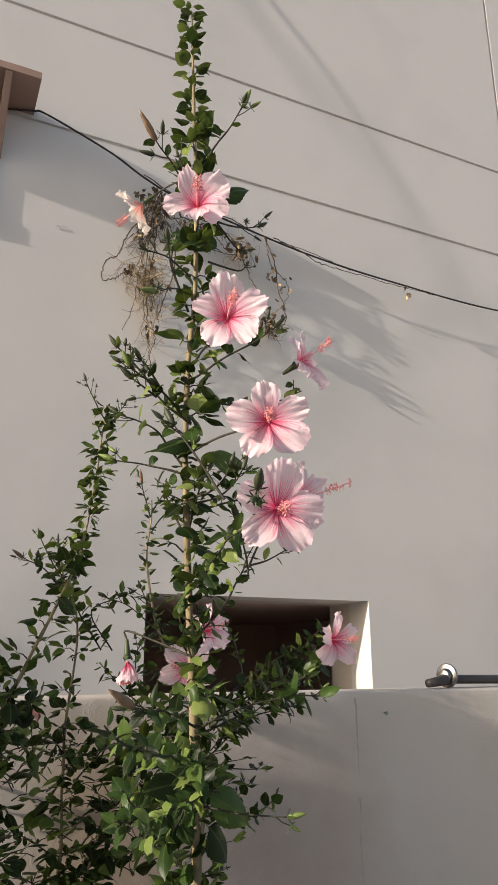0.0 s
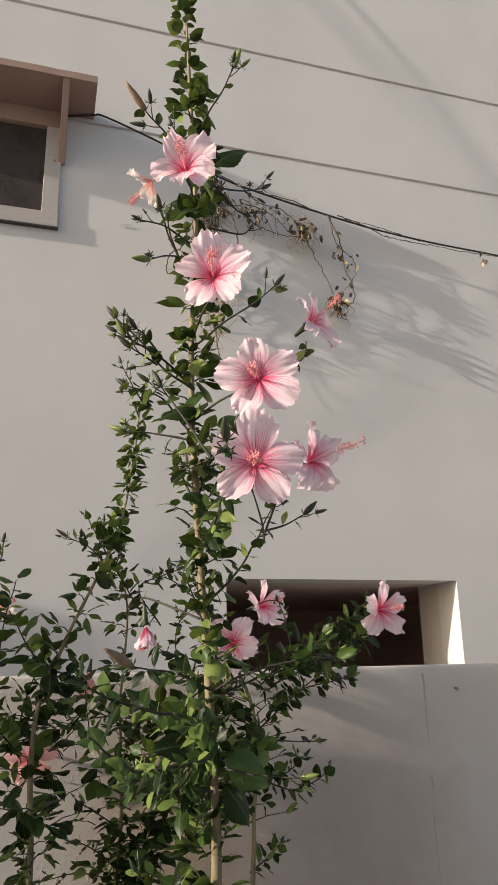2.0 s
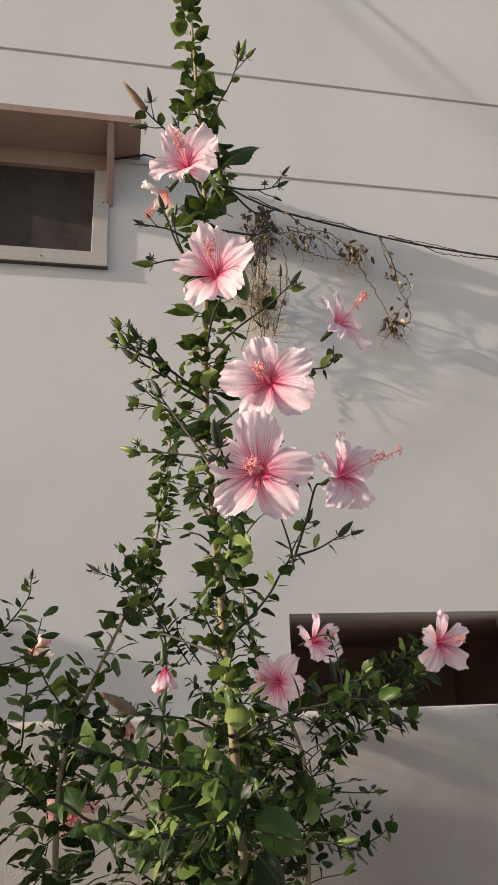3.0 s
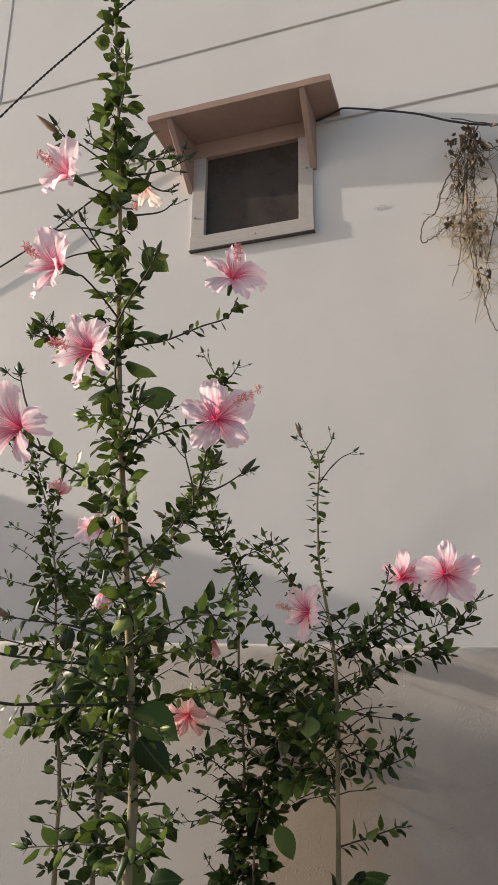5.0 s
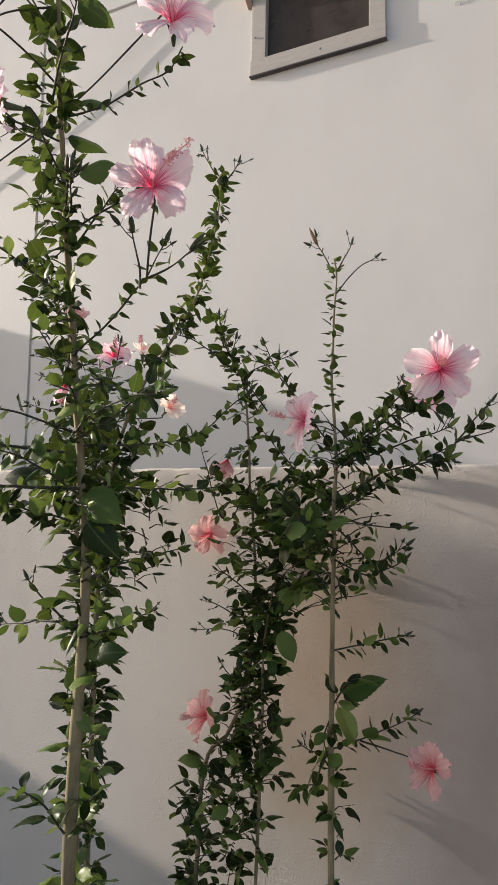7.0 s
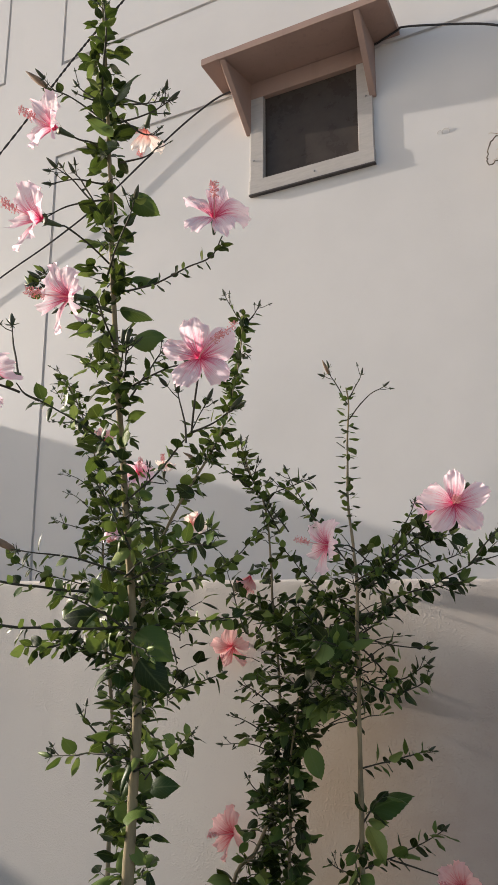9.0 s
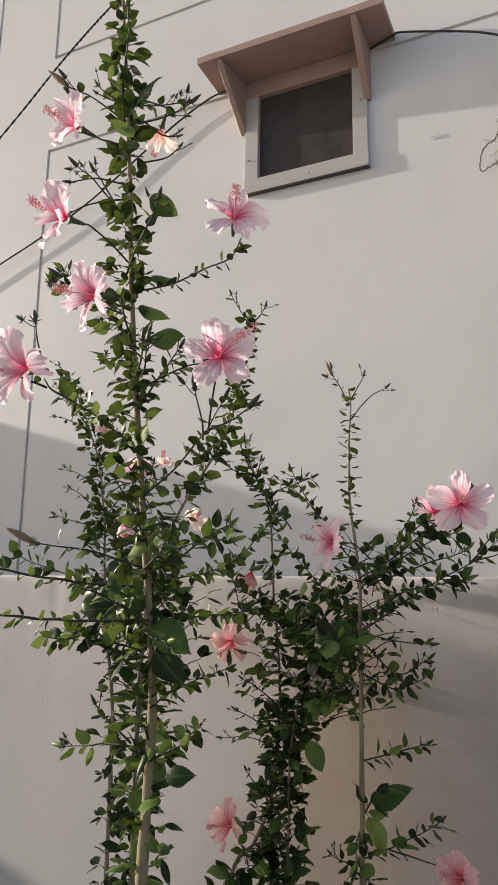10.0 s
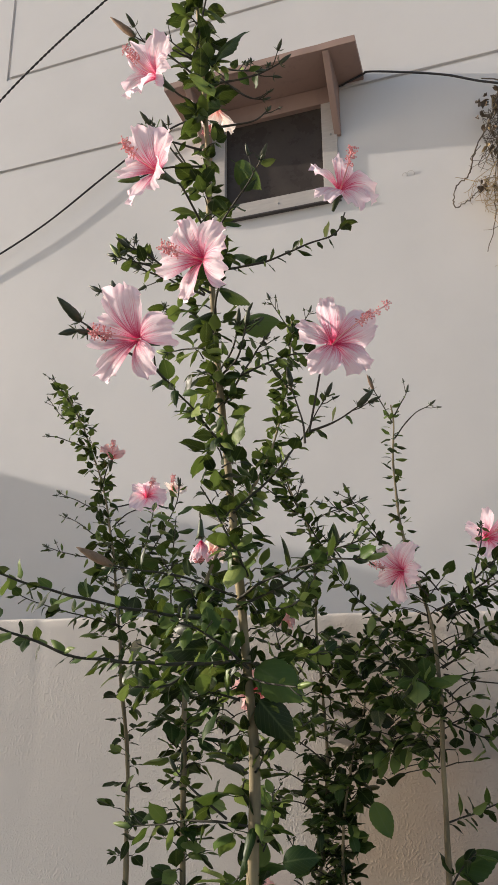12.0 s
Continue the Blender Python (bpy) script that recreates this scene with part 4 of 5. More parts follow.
twig(A, [(0.287, -2.88, 1.676), (0.324, -2.84, 1.764), (0.342, -2.83, 1.798)], size=0.03, step=0.012, bud=0.02)
twig(A, [(0.315, -2.88, 1.247), (0.371, -2.93, 1.239), (0.422, -2.97, 1.237)], size=0.02, step=0.08, bud=0.024, fresh=True)
twig(A, [(0.304, -2.88, 1.354), (0.363, -2.9, 1.384), (0.448, -2.92, 1.405), (0.514, -2.927, 1.405)], size=0.035, step=0.016, bud=0.024, fresh=True)
twig(A, [(0.304, -2.88, 1.346), (0.381, -2.88, 1.374), (0.45, -2.88, 1.421), (0.5, -2.9, 1.433)], size=0.035, step=0.014, bud=0.02, fresh=True)
twig(A, [(0.327, -2.88, 1.267), (0.272, -2.95, 1.265), (0.203, -3.03, 1.271), (0.164, -3.1, 1.281), (0.125, -3.18, 1.31), (0.095, -3.23, 1.335)], size=0.027, step=0.012, r=0.003)
twig(A, [(0.272, -2.95, 1.265), (0.237, -2.98, 1.238), (0.188, -3, 1.236)], size=0.03, step=0.01)
twig(A, [(0.3, -2.89, 1.325), (0.23, -3.0, 1.335), (0.165, -3.09, 1.352), (0.11, -3.165, 1.375), (0.08, -3.2, 1.395)], size=0.028, step=0.013, r=0.0025)
twig(A, [(0.325, -2.88, 1.257), (0.288, -2.95, 1.304), (0.251, -3, 1.326)], size=0.038, step=0.012)
twig(A, [(0.348, -2.87, 1.267), (0.363, -2.75, 1.271), (0.376, -2.6, 1.275), (0.398, -2.5, 1.285)], size=0.033, step=0.012)
twig(A, [(0.331, -2.88, 1.337), (0.348, -2.7, 1.356), (0.327, -2.5, 1.4), (0.341, -2.4, 1.467), (0.367, -2.36, 1.504)], size=0.028, step=0.013, bud=0.02)
twig(A, [(0.33, -2.87, 1.115), (0.326, -2.75, 1.139), (0.355, -2.6, 1.161)], size=0.03, step=0.018, bud=0.018)
twig(A, [(0.332, -2.87, 1.026), (0.31, -2.72, 1.025), (0.261, -2.56, 1.029)], size=0.035, step=0.018, bud=0.015)
twig(A, [(0.311, -2.85, 1.039), (0.23, -2.85, 1.042), (0.184, -2.84, 1.032), (0.12, -2.84, 1.023)], size=0.035, step=0.02, bud=0.026, fresh=True)
twig(A, [(0.28, -2.85, 1.046), (0.228, -2.85, 1.081), (0.2, -2.855, 1.108)], size=0.03, step=0.02, bud=0.018)
twig(A, [(0.325, -2.88, 1.389), (0.287, -2.9, 1.473), (0.261, -2.92, 1.526)], size=0.036, step=0.014)
E = plant('hibiscus_shrub', (0.055, -2.49, GROUND), 'thin leafy upright hibiscus shoot between taller shrubs', 5)
stem(E, [(0.055, -2.49, GROUND - 0.03), (0.056, -2.49, 0.6), (0.052, -2.485, 1.0), (0.04, -2.455, 1.22), (0.055, -2.445, 1.345), (0.09, -2.45, 1.43), (0.133, -2.44, 1.53), (0.187, -2.4, 1.65), (0.219, -2.36, 1.75), (0.24, -2.33, 1.88), (0.25, -2.32, 1.98), (0.259, -2.32, 2.08)], 0.0075, 0.0016)
foliage(E, [(0.187, -2.4, 1.65), (0.219, -2.36, 1.75), (0.24, -2.33, 1.88), (0.25, -2.32, 1.98), (0.259, -2.32, 2.08)], size=0.036, step=0.0042, reach=0.014)
foliage(E, [(0.055, -2.49, 0.15), (0.056, -2.49, 0.55), (0.052, -2.485, 1.0), (0.045, -2.47, 1.12)], size=0.044, step=0.0105, reach=0.035)
foliage(E, [(0.023, -2.42, 1.08), (0.025, -2.42, 1.25), (0.065, -2.44, 1.38)], size=0.047, step=0.0068, reach=0.08)
foliage(E, [(0.065, -2.44, 1.38), (0.133, -2.44, 1.53), (0.187, -2.4, 1.65)], size=0.042, step=0.0075, reach=0.03)
twig(E, [(0.015, -2.42, 1.231), (-0.068, -2.36, 1.34), (-0.173, -2.27, 1.453), (-0.268, -2.19, 1.568)], size=0.036, step=0.006, r=0.004)
twig(E, [(0.017, -2.42, 1.278), (0.075, -2.46, 1.349), (0.128, -2.48, 1.395)], size=0.045, step=0.01)
twig(E, [(0.016, -2.42, 1.22), (-0.015, -2.46, 1.267), (-0.055, -2.5, 1.29)], size=0.045, step=0.01)
twig(E, [(0.265, -2.32, 2.03), (0.229, -2.32, 2.085), (0.203, -2.325, 2.135)], size=0.02, step=0.03, bud=0.018)
twig(E, [(0.272, -2.32, 2.045), (0.292, -2.32, 2.068), (0.304, -2.32, 2.086)], size=0.02, step=0.03, bud=0.016)
B = plant('hibiscus_shrub', (0.53, -2.22, GROUND), 'bushy hibiscus shrub with pink flowers close to the boundary wall', 7)
stem(B, [(0.53, -2.22, GROUND - 0.03)] + [(0.532, -2.25, 0.654), (0.541, -2.27, 0.801), (0.548, -2.29, 1.053), (0.552, -2.3, 1.248), (0.527, -2.22, 1.386), (0.478, -2.12, 1.545), (0.458, -2.06, 1.717), (0.466, -2.06, 1.853), (0.463, -2.07, 1.903)], 0.009, 0.0018)
foliage(B, [(0.491, -2.14, 1.495), (0.458, -2.06, 1.717), (0.463, -2.07, 1.903)], size=0.036, step=0.0105, reach=0.004)
foliage(B, [(0.537, -2.28, 1.025), (0.546, -2.28, 1.247), (0.509, -2.18, 1.446)], size=0.04, step=0.006, reach=0.09)
twig(B, [(0.463, -2.06, 1.853), (0.437, -2.08, 1.912), (0.422, -2.1, 1.94)], size=0.02, step=0.02, bud=0.036, old=True)
twig(B, [(0.467, -2.06, 1.87), (0.495, -2.06, 1.918), (0.506, -2.06, 1.938)], size=0.02, step=0.03, bud=0.018)
twig(B, [(0.465, -2.06, 1.81), (0.518, -2.04, 1.877), (0.561, -2.03, 1.904)], step=0, bud=0.018)
twig(B, [(0.556, -2.3, 1.328), (0.638, -2.33, 1.412), (0.72, -2.38, 1.47), (0.78, -2.4, 1.482), (0.806, -2.41, 1.495)], size=0.034, step=0.011)
twig(B, [(0.638, -2.33, 1.412), (0.656, -2.25, 1.478), (0.666, -2.15, 1.553)], size=0.025, step=0.02, bud=0.015)
twig(B, [(0.56, -2.28, 1.234), (0.655, -2.26, 1.3), (0.736, -2.24, 1.353), (0.808, -2.22, 1.392), (0.868, -2.2, 1.445)], size=0.034, step=0.01)
twig(B, [(0.803, -2.23, 1.388), (0.844, -2.24, 1.437), (0.88, -2.242, 1.473)], size=0.02, step=0.03, bud=0.018)
twig(B, [(0.803, -2.23, 1.394), (0.846, -2.22, 1.404), (0.873, -2.21, 1.412)], step=0, bud=0.01)
twig(B, [(0.554, -2.3, 1.131), (0.633, -2.32, 1.105), (0.69, -2.33, 1.122), (0.718, -2.325, 1.14)], size=0.034, step=0.01, bud=0.016)
twig(B, [(0.562, -2.29, 1.221), (0.631, -2.29, 1.209), (0.712, -2.29, 1.201)], size=0.03, step=0.03, bud=0.02)
twig(B, [(0.541, -2.27, 0.93), (0.594, -2.22, 0.94), (0.641, -2.16, 0.95), (0.668, -2.125, 0.953)], size=0.036, step=0.014, bud=0.018)
twig(B, [(0.534, -2.26, 0.714), (0.588, -2.22, 0.733), (0.645, -2.17, 0.757), (0.692, -2.13, 0.782)], size=0.042, step=0.013, bud=0.018)
twig(B, [(0.588, -2.22, 0.731), (0.661, -2.2, 0.713), (0.712, -2.2, 0.703)], step=0)
twig(B, [(0.53, -2.25, 0.699), (0.477, -2.22, 0.688), (0.438, -2.2, 0.692)], size=0.035, step=0.02, bud=0.015)
twig(B, [(0.541, -2.27, 0.813), (0.57, -2.27, 0.853), (0.598, -2.28, 0.882)], size=0.06, step=0.02)
twig(B, [(0.54, -2.27, 0.789), (0.522, -2.27, 0.739), (0.533, -2.27, 0.694)], size=0.055, step=0.012)
twig(B, [(0.544, -2.3, 1.383), (0.488, -2.3, 1.454), (0.414, -2.3, 1.559), (0.375, -2.3, 1.627)], size=0.03, step=0.014, bud=0.018)
twig(B, [(0.516, -2.3, 1.418), (0.437, -2.28, 1.516), (0.367, -2.26, 1.582), (0.305, -2.25, 1.609)], size=0.03, step=0.02, bud=0.022)
twig(B, [(0.541, -2.29, 1.052), (0.47, -2.28, 1.139), (0.39, -2.26, 1.203), (0.32, -2.24, 1.272)], size=0.042, step=0.008)
twig(B, [(0.542, -2.29, 1.078), (0.454, -2.24, 1.067), (0.377, -2.2, 1.017)], size=0.045, step=0.009)
twig(B, [(0.545, -2.29, 1.142), (0.473, -2.32, 1.234), (0.412, -2.35, 1.302)], size=0.042, step=0.008)
twig(B, [(0.552, -2.3, 1.248), (0.465, -2.25, 1.301), (0.387, -2.22, 1.374), (0.307, -2.2, 1.453)], size=0.036, step=0.009)
twig(B, [(0.547, -2.29, 1.181), (0.528, -2.4, 1.214), (0.491, -2.45, 1.228)], size=0.045, step=0.009)
twig(B, [(0.561, -2.33, 1.352), (0.634, -2.36, 1.386), (0.744, -2.38, 1.467), (0.838, -2.38, 1.542)], size=0.034, step=0.009)
twig(B, [(0.587, -2.33, 1.339), (0.698, -2.3, 1.382), (0.772, -2.3, 1.404), (0.802, -2.3, 1.416)], size=0.03, step=0.014, bud=0.026, fresh=True)
twig(B, [(0.555, -2.28, 1.197), (0.627, -2.25, 1.13), (0.698, -2.235, 1.164)], size=0.032, step=0.011, bud=0.02)
C = plant('hibiscus_shrub', (0.105, -2.02, GROUND), 'leafy hibiscus shrub leaning on the rough boundary wall', 9)
stem(C, [(0.085, -2.085, GROUND - 0.03)] + [(0.107, -2.085, 0.51), (0.183, -2.09, 0.65), (0.236, -2.09, 0.78), (0.262, -2.1, 1.009), (0.256, -2.1, 1.16), (0.25, -2.12, 1.316), (0.257, -2.15, 1.458), (0.249, -2.17, 1.57), (0.21, -2.18, 1.654), (0.186, -2.19, 1.735)], 0.007, 0.0018)
stem(C, [(0.265, -2.085, GROUND - 0.03)] + [(0.278, -2.09, 0.549), (0.29, -2.1, 0.725), (0.297, -2.12, 0.87), (0.329, -2.14, 1.019), (0.369, -2.15, 1.152)], 0.006, 0.0018)
foliage(C, [(0.219, -2.085, 0.718), (0.262, -2.1, 1.009), (0.256, -2.1, 1.16), (0.25, -2.12, 1.316), (0.249, -2.17, 1.57), (0.21, -2.18, 1.654), (0.186, -2.19, 1.73)], size=0.042, step=0.0092, reach=0.03)
foliage(C, [(0.278, -2.09, 0.549), (0.29, -2.1, 0.725), (0.297, -2.12, 0.87), (0.337, -2.14, 1.019), (0.377, -2.15, 1.152)], size=0.049, step=0.0086, reach=0.045)
foliage(C, [(0.053, -2.085, 0.398), (0.107, -2.085, 0.51), (0.183, -2.09, 0.636), (0.228, -2.085, 0.748)], size=0.049, step=0.0069, reach=0.045)
twig(C, [(0.219, -2.18, 1.636), (0.238, -2.19, 1.68)], step=0, bud=0.018)
twig(C, [(0.189, -2.19, 1.721), (0.186, -2.19, 1.748)], step=0, bud=0.016)
twig(C, [(0.248, -2.11, 1.269), (0.149, -2.06, 1.255), (0.07, -1.985, 1.211)], size=0.03, step=0.02)
twig(C, [(0.214, -2.04, 0.715), (0.152, -2.02, 0.688), (0.112, -2.015, 0.655)], step=0)
twig(C, [(0.26, -2.1, 0.892), (0.179, -2.09, 0.916), (0.08, -2.09, 0.908)], size=0.025, step=0.05, bud=0.018)
twig(C, [(0.261, -2.1, 0.921), (0.198, -2.13, 0.973), (0.159, -2.17, 1.001)], size=0.026, step=0.018, bud=0.014)
twig(C, [(0.257, -2.1, 1.009), (0.185, -2.1, 1.058), (0.159, -2.12, 1.074)], size=0.026, step=0.018, bud=0.016)
twig(C, [(0.241, -2.06, 0.752), (0.19, -2.08, 0.791), (0.162, -2.1, 0.832)], size=0.045, step=0.03, bud=0.015)
twig(C, [(0.25, -2.12, 1.301), (0.187, -2.14, 1.207), (0.146, -2.2, 1.396)], size=0.034, step=0.02)
twig(C, [(0.309, -2.2, 1.485), (0.241, -2.18, 1.593), (0.197, -2.18, 1.676), (0.187, -2.19, 1.737)], size=0.034, step=0.009, bud=0.018)
twig(C, [(0.197, -2.18, 1.662), (0.161, -2.16, 1.735), (0.146, -2.162, 1.763)], size=0.03, step=0.014, bud=0.018)
twig(C, [(0.22, -2.18, 1.607), (0.153, -2.25, 1.667), (0.093, -2.29, 1.688)], size=0.03, step=0.02, bud=0.03, old=True)
twig(C, [(0.336, -2.2, 1.484), (0.28, -2.2, 1.578), (0.383, -2.17, 1.627)], size=0.036, step=0.014, bud=0.02)
D = plant('hibiscus_shrub', (-0.215, -2.2, GROUND), 'many-stemmed hibiscus shrub with fading pink flowers', 11)
stem(D, [(-0.215, -2.2, GROUND - 0.03), (-0.218, -2.2, 0.775), (-0.219, -2.21, 1.0), (-0.222, -2.25, 1.2), (-0.235, -2.25, 1.328), (-0.304, -2.18, 1.555), (-0.36, -2.15, 1.723), (-0.43, -2.15, 1.899), (-0.511, -2.15, 2.043)], 0.0075, 0.0018)
foliage(D, [(-0.291, -2.18, 1.478), (-0.36, -2.15, 1.723), (-0.43, -2.15, 1.899), (-0.51, -2.15, 2.033)], size=0.036, step=0.0038, reach=0.026)
foliage(D, [(-0.221, -2.24, 1.18), (-0.23, -2.25, 1.328), (-0.304, -2.18, 1.555)], size=0.044, step=0.0055, reach=0.06)
foliage(D, [(-0.218, -2.2, 0.775), (-0.219, -2.21, 1.0), (-0.222, -2.25, 1.2)], size=0.045, step=0.011, reach=0.04)
twig(D, [(-0.336, -2.15, 1.632), (-0.435, -2.13, 1.682), (-0.518, -2.12, 1.719)], size=0.025, step=0.03, bud=0.018)
twig(D, [(-0.321, -2.15, 1.544), (-0.43, -2.13, 1.615), (-0.493, -2.12, 1.649)], size=0.025, step=0.03, bud=0.016)
twig(D, [(-0.328, -2.15, 1.512), (-0.461, -2.13, 1.535), (-0.551, -2.12, 1.562)], size=0.025, step=0.03, bud=0.02)
twig(D, [(-0.42, -2.15, 1.899), (-0.502, -2.15, 1.942), (-0.558, -2.15, 2.007)], size=0.02, step=0.03, bud=0.014)
twig(D, [(-0.426, -2.15, 1.847), (-0.507, -2.15, 1.88), (-0.551, -2.15, 1.893)], size=0.02, step=0.03, bud=0.014)
twig(D, [(-0.487, -2.15, 1.994), (-0.528, -2.15, 2.05), (-0.548, -2.15, 2.075)], step=0, bud=0.014)
twig(A, [(0.305, -2.88, 1.36), (0.25, -2.94, 1.385), (0.2, -2.99, 1.395), (0.165, -3.015, 1.4)], size=0.03, step=0.016, bud=0.046, old=True)
twig(D, [(-0.225, -2.25, 1.328), (-0.303, -2.3, 1.355), (-0.388, -2.35, 1.381), (-0.462, -2.39, 1.415)], size=0.042, step=0.012)
twig(D, [(-0.36, -2.15, 1.723), (-0.328, -2.18, 1.773), (-0.299, -2.2, 1.79)], size=0.025, step=0.03)
twig(D, [(-0.203, -2.2, 1.474), (-0.157, -2.25, 1.57), (-0.119, -2.3, 1.633)], size=0.036, step=0.012)
twig(D, [(-0.157, -2.22, 1.414), (-0.086, -2.24, 1.482), (-0.023, -2.26, 1.499)], size=0.03, step=0.014)
twig(E, [(0.0, -2.4, 1.222), (0.03, -2.36, 1.354), (0.06, -2.35, 1.455)], size=0.045, step=0.01)
twig(D, [(-0.203, -2.2, 1.474), (-0.063, -2.3, 1.616), (-0.052, -2.3, 1.673)], size=0.03, step=0.016, bud=0.018)
twig(E, [(-0.04, -2.36, 1.33), (-0.035, -2.37, 1.475), (-0.013, -2.4, 1.577)], size=0.045, step=0.012)
twig(E, [(0.06, -2.45, 1.381), (0.015, -2.5, 1.445), (-0.02, -2.5, 1.507)], size=0.055, step=0.014)
twig(E, [(0.062, -2.45, 1.35), (0.07, -2.5, 1.402)], size=0.055, step=0.014)
FD1, FD2, FD3, FD4 = (-0.335, -2.15, 1.8), (-0.27, -2.05, 1.7), (-0.077, -2.032, 1.53), (-0.22, -1.97, 1.725)
foliage(C, [(0.155, -2.085, 0.1), (0.205, -2.085, 0.35), (0.245, -2.09, 0.65), (0.275, -2.085, 0.95)], size=0.049, step=0.009, reach=0.04)
foliage(C, [(0.305, -2.08, 0.93), (0.385, -2.1, 1.12), (0.435, -2.1, 1.35)], size=0.045, step=0.02, reach=0.055)
foliage(C, [(0.285, -2.1, 0.85), (0.365, -2.12, 1.05), (0.435, -2.14, 1.28)], size=0.045, step=0.0165, reach=0.07)
foliage(B, [(0.43, -2.2, 0.98), (0.45, -2.2, 1.15), (0.47, -2.2, 1.32)], size=0.042, step=0.011, reach=0.09)
foliage(B, [(0.57, -2.28, 1.1), (0.57, -2.28, 1.22), (0.58, -2.26, 1.38)], size=0.04, step=0.009, reach=0.1)
twig(A, [(0.307, -2.88, 1.241), (0.258, -2.86, 1.262), (0.204, -2.84, 1.267)], size=0.036, step=0.006)
twig(A, [(0.31, -2.88, 1.212), (0.243, -2.9, 1.229), (0.172, -2.92, 1.245)], size=0.036, step=0.006)
twig(A, [(0.304, -2.88, 1.298), (0.26, -2.85, 1.32), (0.229, -2.83, 1.335)], size=0.036, step=0.008)
twig(C, [(0.283, -2.1, 1.205), (0.213, -2.12, 1.285), (0.144, -2.15, 1.327)], size=0.045, step=0.01)
twig(C, [(0.29, -2.1, 1.18), (0.345, -2.14, 1.254), (0.395, -2.17, 1.316)], size=0.045, step=0.01)
twig(E, [(0.04, -2.44, 1.2), (0.045, -2.4, 1.27), (0.094, -2.4, 1.307)], size=0.05, step=0.012)
broad_leaf(A, (0.305, -2.9, 1.793), (0.384, -2.91, 1.81))
broad_leaf(A, (0.273, -2.9, 1.868), (0.338, -2.87, 1.873))
broad_leaf(A, (0.299, -2.9, 1.921), (0.35, -2.88, 1.942))
broad_leaf(A, (0.313, -2.9, 1.585), (0.315, -2.93, 1.631))
broad_leaf(A, (0.314, -2.95, 2.28), (0.254, -2.97, 2.313))
broad_leaf(A, (0.319, -2.94, 2.087), (0.368, -2.9, 2.053))
broad_leaf(A, (0.29, -2.95, 2.27), (0.338, -2.99, 2.325))
broad_leaf(A, (0.3, -2.95, 2.205), (0.262, -3.0, 2.232))
broad_leaf(A, (0.315, -2.95, 2.18), (0.227, -2.96, 2.217))
broad_leaf(A, (0.298, -2.9, 1.749), (0.261, -2.93, 1.755))
broad_leaf(A, (0.287, -2.9, 1.825), (0.219, -2.93, 1.809))
broad_leaf(A, (0.329, -2.87, 1.22), (0.385, -2.88, 1.163))
broad_leaf(A, (0.323, -2.87, 1.263), (0.403, -2.9, 1.23))
broad_leaf(A, (0.278, -2.9, 1.282), (0.229, -2.95, 1.293))
broad_leaf(A, (0.312, -2.88, 1.411), (0.309, -2.93, 1.384))
broad_leaf(E, (0.19, -2.44, 1.55), (0.152, -2.47, 1.592))
broad_leaf(B, (0.543, -2.25, 0.828), (0.628, -2.25, 0.892))
broad_leaf(B, (0.542, -2.25, 0.816), (0.59, -2.26, 0.728))
broad_leaf(B, (0.382, -2.2, 0.96), (0.418, -2.22, 0.878))
broad_leaf(C, (0.218, -2.06, 0.803), (0.161, -2.1, 0.777))
broad_leaf(E, (-0.07, -2.35, 1.444), (-0.121, -2.4, 1.494))
broad_leaf(E, (-0.162, -2.3, 1.409), (-0.16, -2.34, 1.34))
broad_leaf(D, (-0.281, -2.2, 1.498), (-0.308, -2.25, 1.457))
foliage(C, [(0.185, -2.09, 0.3), (0.235, -2.09, 0.65), (0.265, -2.09, 1.0)], size=0.046, step=0.0103, reach=0.045)
foliage(D, [(-0.215, -2.2, 0.15), (-0.217, -2.2, 0.7)], size=0.045, step=0.012, reach=0.04)
foliage(A, [(0.317, -2.82, 0.2), (0.317, -2.82, 0.55)], size=0.045, step=0.018, reach=0.025)
foliage(B, [(0.53, -2.22, 0.1), (0.535, -2.23, 0.45), (0.54, -2.25, 0.75)], size=0.042, step=0.011, reach=0.02)
foliage(C, [(0.065, -2.085, 0.1), (0.085, -2.085, 0.3), (0.125, -2.085, 0.5)], size=0.049, step=0.0080, reach=0.05)
twig(A, [(0.317, -2.87, 0.722), (0.29, -2.9, 0.77), (0.26, -2.93, 0.799)], size=0.048, step=0.012)
twig(B, [(0.534, -2.24, 0.621), (0.463, -2.2, 0.607), (0.407, -2.17, 0.573)], size=0.036, step=0.012)
broad_leaf(A, (0.361, -2.87, 1.0), (0.413, -2.88, 1.018))
foliage(A, [(0.287, -2.815, 0.3), (0.285, -2.815, 0.65), (0.283, -2.825, 0.98)], size=0.05, step=0.0085, reach=0.022)
foliage(A, [(0.305, -2.83, 1.0), (0.31, -2.83, 1.2), (0.295, -2.83, 1.38)], size=0.05, step=0.012, reach=0.035)
foliage(A, [(0.295, -2.87, 1.42), (0.28, -2.88, 1.6), (0.275, -2.88, 1.74)], size=0.036, step=0.012, reach=0.045)
twig(A, [(0.276, -2.89, 1.723), (0.307, -2.92, 1.732), (0.324, -2.94, 1.751), (0.333, -2.95, 1.774)], size=0.028, step=0.011, bud=0.022)
twig(A, [(0.278, -2.89, 1.714), (0.316, -2.92, 1.723), (0.34, -2.95, 1.745), (0.351, -2.96, 1.767)], size=0.028, step=0.011, bud=0.022)
twig(A, [(0.277, -2.88, 1.671), (0.257, -2.86, 1.719), (0.248, -2.85, 1.759)], size=0.03, step=0.012)

